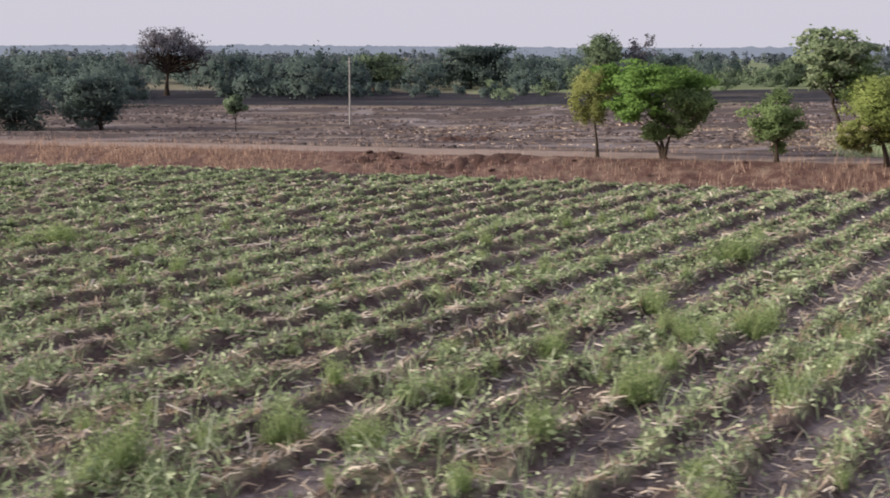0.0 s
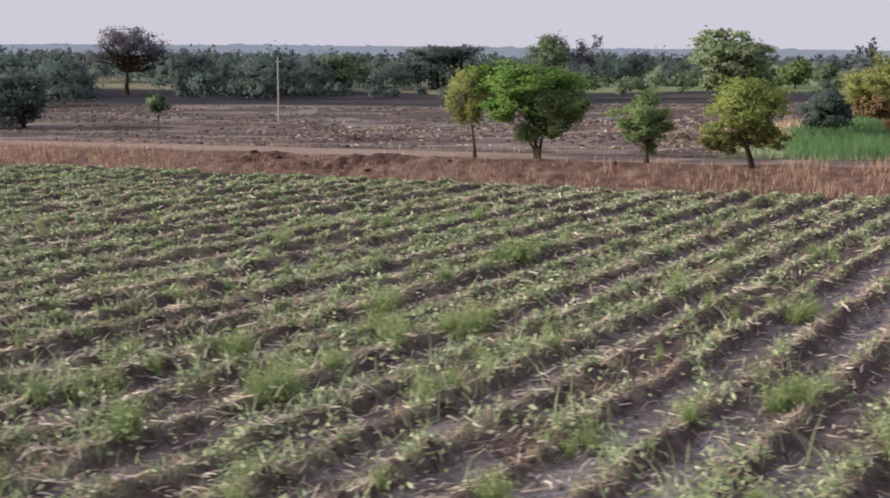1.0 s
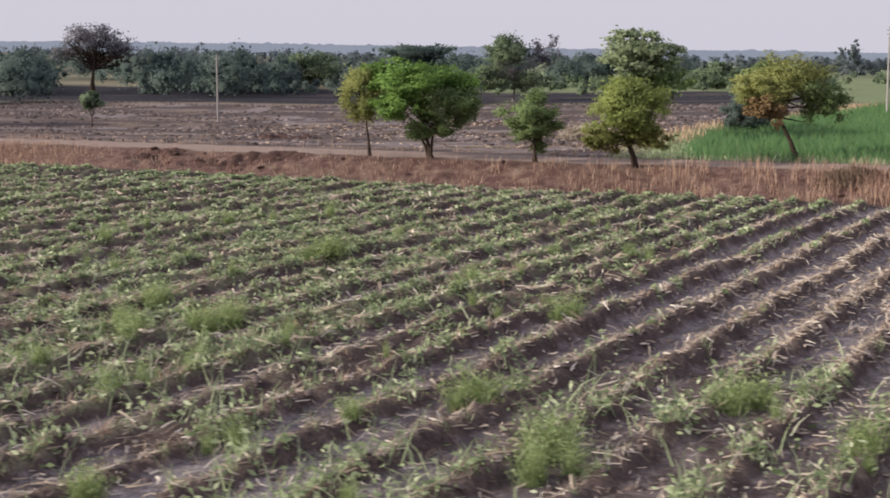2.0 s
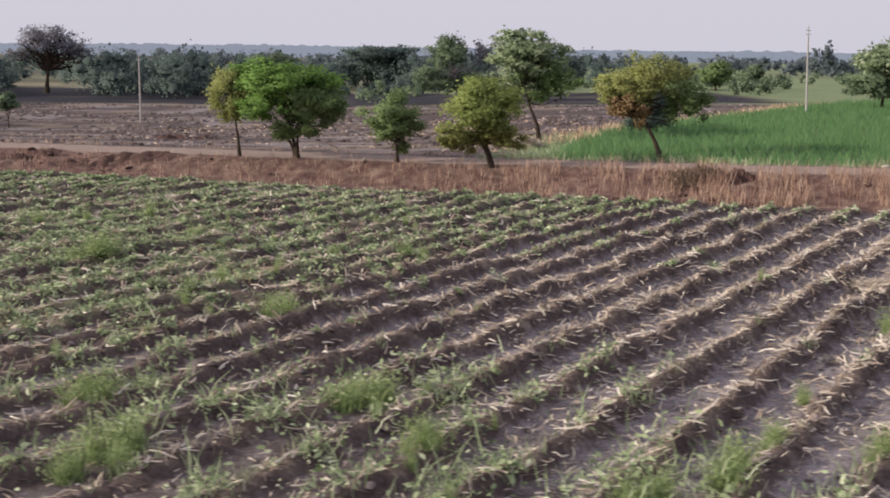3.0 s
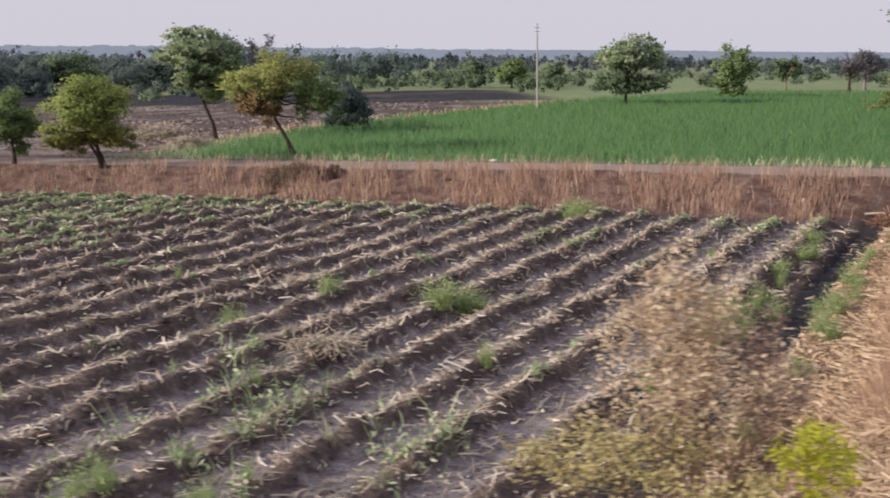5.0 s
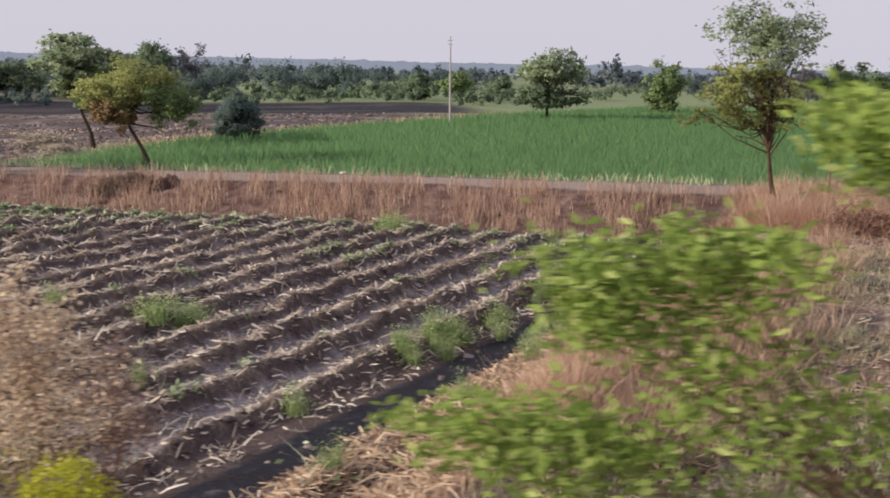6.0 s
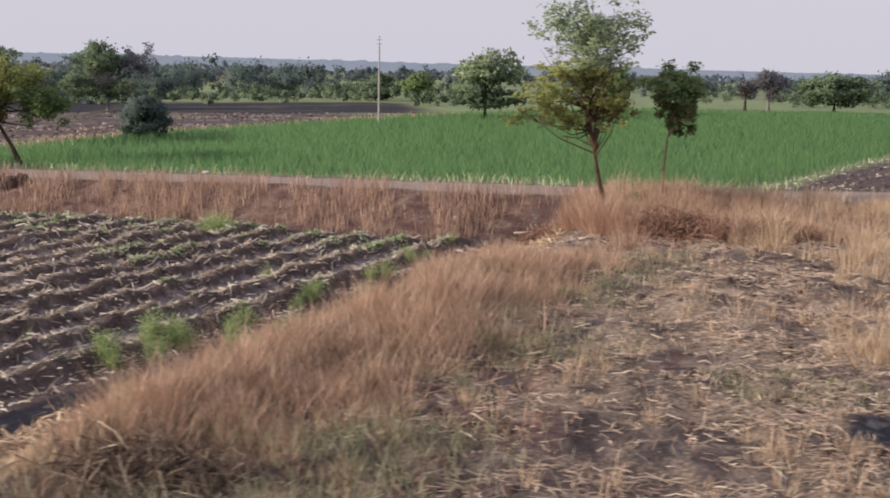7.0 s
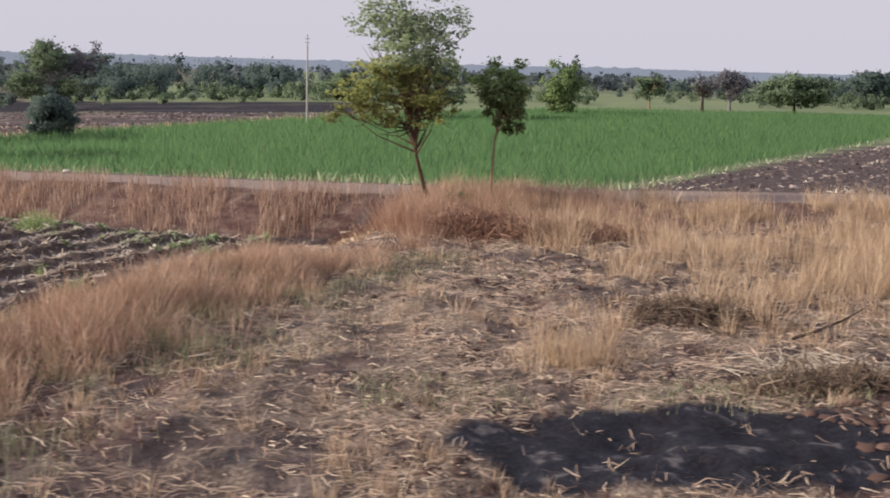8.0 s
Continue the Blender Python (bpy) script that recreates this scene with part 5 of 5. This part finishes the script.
stuff("earth_crumbs", clod_shapes(x, y, 0.02 + 0.09 * rng.uniform(0, 1, len(x)) ** 2.5), M_REDCLOD, "dark crumbled earth among the litter of the clearing", "soil clods")

x = np.concatenate([rng.normal(65.4, 0.3, 26), rng.normal(63.9, 0.5, 12)])
y = np.concatenate([rng.normal(31.0, 0.2, 26), rng.normal(30.6, 0.25, 12)])
stuff("dry_grass", clumps(x, y, 30, 1.0, 0.15, 0.012, 0.3), M_DRYGRASS, "tall dry grass round the feet of the small trees", "dry grass")

# the far verge of the road, before the ploughed ground, and the lip of the bank
x, y = scatter(30000, -14, 40, 44, 66, lambda x, y: ss(1.5, 0.2, np.abs(y - np.interp(x, NEAR_X, NEAR_Y) - WIDE - 0.9)) * (0.1 + 0.9 * ss(0.42, 0.6, vnoise(x, y, 1.4, 52))) * (0.35 + 0.65 * ss(14, 4, x)))
stuff("verge_grass", blades(on_land(x, y, 0.03), rng.uniform(0.12, 0.42, len(x)), 0.022, 0.6), M_BANKGRASS, "reddish dry grass on the far verge of the road", "dry grass")
x, y = scatter(9000, -10, 62, 29, 58, lambda x, y: ss(0.6, 0.1, np.abs(y - np.interp(x, NEAR_X, NEAR_Y) + 0.15)) * ss(0.45, 0.6, vnoise(x, y, 1.1, 53)))
stuff("verge_grass", blades(on_land(x, y, 0.03), rng.uniform(0.1, 0.38, len(x)), 0.018, 0.6), M_BANKGRASS, "dry grass tufts along the lip of the bank", "dry grass")

# ---- dead brush in the clearing ----


def brush(x, y, rx, ry, h, n, label, material=M_TWIG):
    """A tangle of dead twigs and stalks."""
    p = in_ball(n) * (rx, ry, h)
    p[:, 2] = np.abs(p[:, 2])
    p[:, :2] += (x, y)
    p[:, 2] += land(p[:, 0], p[:, 1])
    data = stalks(p, rng.uniform(0.2, 0.75, n), rng.uniform(0.006, 0.015, n), rng.uniform(0, 6.28, n), rng.normal(0.2, 0.9, n), 0.4)
    tagged(new("brush_heap", mesh_of("brush_heap", data[0], data[1], material)), label, "brush heap", kind="stuff")


brush(53.7, 11.5, 1.2, 0.9, 0.22, 380, "dark tangle of dead twigs beside the dry grass")
brush(67.0, 18.1, 1.4, 0.8, 0.3, 520, "dark heap of dead twigs and litter in the clearing")
brush(67.9, 14.4, 1.7, 0.4, 0.25, 560, "low line of dead stalks along the burnt patch")
brush(62.0, 30.6, 1.1, 0.6, 0.35, 600, "broken reddish brush at the foot of the crooked tree", M_REDTWIG)
brush(64.6, 27.0, 1.9, 0.7, 0.6, 1100, "dark reddish dead brush below the small trees", M_REDTWIG)
brush(66.4, 26.5, 2.4, 1.0, 0.42, 1300, "matted brown brush before the bank", M_REDTWIG)

# Twigs added in place of the dark eroded notch in the bank.
brush(43.9, 39.6, 1.1, 0.5, 0.3, 500, "dark dead twigs standing in for a washed-out notch of the bank")


def bank_clods():
    """Lumps of red earth broken off the bank."""
    shapes = []
    for k in range(5):
        bm = bmesh.new()
        bmesh.ops.create_icosphere(bm, subdivisions=1, radius=1.0)
        for v in bm.verts:
            v.co *= rng.uniform(0.65, 1.25)
        me = bpy.data.meshes.new("earth_clod")
        bm.to_mesh(me)
        bm.free()
        me.materials.append(M_REDEARTH)
        shapes.append(me)
    x = np.concatenate([rng.uniform(16.5, 24, 20), rng.uniform(43, 46, 10), rng.uniform(24, 62, 12)])
    t = rng.uniform(0.05, 0.95, len(x))
    y = np.interp(x, FOOT_X, FOOT_Y) * (1 - t) + np.interp(x, NEAR_X, NEAR_Y) * t
    for k in range(len(x)):
        size = rng.uniform(0.05, 0.16)
        ob = new("earth_clod", shapes[k % 5])
        ob.matrix_world = Matrix.LocRotScale((x[k], y[k], g(x[k], y[k]) + size * 0.1), Euler((rng.uniform(-0.3, 0.3), rng.uniform(-0.3, 0.3), rng.uniform(0, 6))), (size * 1.7, size * 1.1, size * 0.7))
        tagged(ob, "lump of dark red earth broken from the bank", "earth clod", "earth clods on the bank")


bank_clods()


def earth_mound(x, y, half, label):
    """A ragged slump of dark red earth: a faceted mound with broken ledges."""
    nx, ny = 56, 20
    u, w = np.meshgrid(np.linspace(-1, 1, nx), np.linspace(-1, 1, ny))
    px, py = x + u * half[0], y + w * half[1]
    rise = np.clip((1 - np.hypot(u, w)) * 2.5, 0, 1)
    broken = vnoise(px, py, 0.55, 41, 3)
    z = land(px, py) - 0.08 + half[2] * rise * (np.floor(broken * 6) / 4 - 0.15 + 0.9 * (vnoise(px, py, 0.2, 43, 2) - 0.5))
    i = (np.arange(ny - 1)[:, None] * nx + np.arange(nx - 1)[None]).ravel()
    me = mesh_of("earth_mound", np.stack([px, py, z], 2).reshape(-1, 3), [np.stack([i, i + 1, i + nx + 1, i + nx], 1)], M_REDEARTH)
    tagged(new("earth_mound", me), label, "earth mound")


earth_mound(21.2, 48.3, (3.4, 1.2, 0.24), "ragged slump of dark red earth on the bank")
earth_mound(17.0, 49.8, (1.6, 0.9, 0.22), "low broken mound of reddish earth by the road")
earth_mound(21.2, 61.0, (2.4, 1.3, 0.3), "low reddish earth pile beside the ploughed field")
earth_mound(45.3, 39.3, (1.0, 0.7, 0.4), "dark red broken earth in a notch of the bank")

# ---- shrubs close to the track ----


def shrub(name, label, base, lobes, bark, leaf, per, stems, leaf_long=1.6, radius=0.03):
    root = new(name)
    b = np.array([base[0], base[1], g(base[0], base[1])])
    root.location = b
    wood, crowns = [], {}
    for centre, half, material, count in lobes:
        centre, half = np.array(centre, float), np.array(half, float)
        for k in range(stems):
            tip = centre + in_ball(1)[0] * half
            mid = b * 0.45 + tip * 0.55 + rng.normal(0, 0.08, 3)
            wood.append(tube([b + rng.normal(0, 0.06, 3) * (1, 1, 0) - (0, 0, 0.1), mid, tip], [radius, radius * 0.6, radius * 0.15], 5))
            for w in range(3):
                wood.append(tube([mid * 0.5 + tip * 0.5, tip + rng.normal(0, 0.5, 3) * half], [radius * 0.3, radius * 0.08], 4))
        c = centre + in_ball(max(6, count // per)) * half
        pick = rng.integers(0, len(c), count)
        crowns.setdefault(material, []).append(leaves(c[pick] + rng.normal(0, 0.13, (count, 3)) * half, leaf, 0.6, leaf_long))
    data = joined(wood)
    part("stem", (data[0] - b, data[1]), bark, root)
    for k, (material, pieces) in enumerate(crowns.items()):
        data = joined(pieces)
        part("foliage", (data[0] - b, data[1]), material, root)
    return tagged(root, label, "shrub")


shrub("dry_shrub", "tall withered shrub with curled tan leaves by the track", (48.4, 8.6), [((48.3, 8.6, 2.55), (0.85, 0.6, 0.6), M_LEAF_DRY, 4300), ((48.25, 8.6, 3.1), (0.5, 0.4, 0.42), M_LEAF_DRY, 1500), ((47.7, 8.5, 1.85), (0.9, 0.55, 0.36), M_LEAF_TAN, 2600), ((48.95, 8.6, 2.4), (0.35, 0.35, 0.55), M_LEAF_PURPLEDRY, 1000), ((48.5, 8.6, 1.5), (0.7, 0.5, 0.5), M_LEAF_PURPLEDRY, 700)], M_PALEBARK, 0.026, 34, 16, 1.9, 0.011)
shrub("lime_shrub", "bright yellow-green shrub in front of the withered one", (48.8, 7.3), [((48.82, 7.3, 2.2), (0.3, 0.3, 0.28), M_LEAF_LIME, 1500), ((48.3, 7.4, 1.85), (0.45, 0.3, 0.2), M_LEAF_TAN, 700)], M_PALEBARK, 0.025, 18, 8, 1.8, 0.01)


shrub("low_bush", "small dark green bush at the foot of the crooked tree", (64.5, 31.1), [((64.5, 31.1, 1.5), (0.42, 0.35, 0.25), M_LEAF_DARK, 700)], M_BARK, 0.05, 18, 6, 1.8, 0.012)


def front_tree():
    """Young green tree that the track passes closely; its crown is a set of separate sprays."""
    y = 3.8
    lobes = [((52.3, 3.45, 4.8), (0.37, 0.3, 0.18), 620), ((52.68, 3.45, 4.82), (0.27, 0.28, 0.17), 480), ((52.6, 3.45, 5.04), (0.12, 0.15, 0.06), 40), ((52.76, y, 4.36), (0.2, 0.25, 0.3), 380),
             ((51.73, y, 4.4), (0.15, 0.2, 0.1), 90), ((51.38, y, 4.2), (0.18, 0.2, 0.16), 200), ((51.95, y, 4.35), (0.22, 0.3, 0.16), 200), ((51.9, y, 3.95), (0.3, 0.35, 0.3), 270),
             ((51.3, y, 3.68), (0.33, 0.3, 0.18), 380), ((52.3, y, 3.72), (0.4, 0.35, 0.2), 170), ((52.8, y, 3.86), (0.18, 0.25, 0.15), 240), ((53.26, y, 3.81), (0.22, 0.25, 0.14), 280), ((52.4, y, 3.4), (0.7, 0.4, 0.2), 140),
             ((51.55, y, 4.22), (0.42, 0.3, 0.24), 420), ((50.98, y, 3.75), (0.26, 0.25, 0.13), 200)]
    root = new("young_tree")
    b = np.array([52.7, y + 0.1, g(52.7, y + 0.1)])
    root.location = b
    fork = np.array([52.7, y + 0.05, 3.2])
    wood = [tube([b - (0, 0, 0.2), b * 0.5 + fork * 0.5 + (0.06, 0, 0), fork], [0.035, 0.028, 0.02], 8)]
    pieces = []
    for centre, half, count in lobes:
        centre, half = np.array(centre), np.array(half)
        for k in range(3):
            tip = centre + in_ball(1)[0] * half
            wood.append(tube([fork, fork * 0.5 + tip * 0.5 + rng.normal(0, 0.05, 3), tip], [0.009, 0.006, 0.003], 5))
        c = centre + in_ball(24) * half
        pick = rng.integers(0, 24, int(count * 2.6))
        pieces.append(leaves(c[pick] + rng.normal(0, 0.24, (len(pick), 3)) * half, 0.026, 0.6, 2.4))
    data = joined(wood)
    part("trunk", (data[0] - b, data[1]), M_PALEBARK, root)
    data = joined(pieces)
    part("crown", (data[0] - b, data[1]), M_LEAF_FRONT, root)
    return tagged(root, "young bright green tree with fine sprays beside the track", "tree")


front_tree()


# ---- small things ----
def stone(name, x, y, size, label, material=M_PALESTONE):
    bm = bmesh.new()
    bmesh.ops.create_icosphere(bm, subdivisions=2, radius=1.0)
    for v in bm.verts:
        v.co *= 0.8 + 0.4 * noise.noise(v.co * 1.3 + Vector((x, y, 0)))
        v.co = Vector((v.co.x * size[0], v.co.y * size[1], v.co.z * size[2]))
    me = bpy.data.meshes.new(name)
    bm.to_mesh(me)
    bm.free()
    me.materials.append(material)
    ob = new(name, me)
    ob.location = (x, y, g(x, y) + size[2] * 0.35)
    return tagged(ob, label, "stone")


stone("stone", 59.6, 32.2, (0.09, 0.08, 0.12), "small pale stone on the bank face")
stone("stone", 51.6, 41.6, (0.16, 0.1, 0.09), "pale stone at the crop's edge by the road")


def straw_heap(x, y, size, label):
    """A low heap of raked stalks."""
    n = int(900 * min(1, size[2] / 0.7))
    p = in_ball(n) * size
    p[:, 2] = np.abs(p[:, 2])
    p += (x, y, g(x, y))
    data = stalks(p, rng.uniform(0.25, 0.7, n), rng.uniform(0.012, 0.02, n) * max(0.65, min(1, y / 45)), rng.uniform(0, 6.28, n), rng.normal(0, 0.35, n))
    tagged(new("straw_heap", mesh_of("straw_heap", data[0], data[1], M_STRAW)), label, "straw heap", kind="stuff")


straw_heap(37.1, 58.6, (1.5, 0.9, 0.9), "pale heap of dry stalks beside the road")
straw_heap(45.3, 17.8, (0.7, 0.5, 0.14), "low clump of bleached husks on the ridges")
straw_heap(44.8, 24.6, (0.7, 0.6, 0.16), "pale clump of dry stalks on the field rows")
straw_heap(67.7, 15.3, (1.4, 0.9, 0.12), "tangled heap of pale broken stalks beside the burnt patch")
straw_heap(39.0, 53.6, (1.0, 0.7, 0.5), "low heap of dry stalks beside the green field")
v, f = tube([(-0.5, 0, 0), (0, 0.02, 0.01), (0.5, 0, 0)], [0.035, 0.042, 0.035], 8)
stick = new("stick", mesh_of("stick", v, [f], M_STICK))
stick.location = (61.7, 31.45, g(61.7, 31.45) + 0.1)
tagged(stick, "bleached straight stick lying at the foot of the bank", "stick")
v, f = tube([(0, 0, 0), (0.5, 0.1, 0.12), (1.0, 0.1, 0.32), (1.3, 0.0, 0.55)], [0.03, 0.025, 0.02, 0.008], 6)
branch = new("fallen_branch", mesh_of("fallen_branch", v, [f], M_BARK))
branch.location = (68.1, 17.0, g(68.1, 17.0) + 0.02)
tagged(branch, "dry dark branch lying in the grass", "branch")
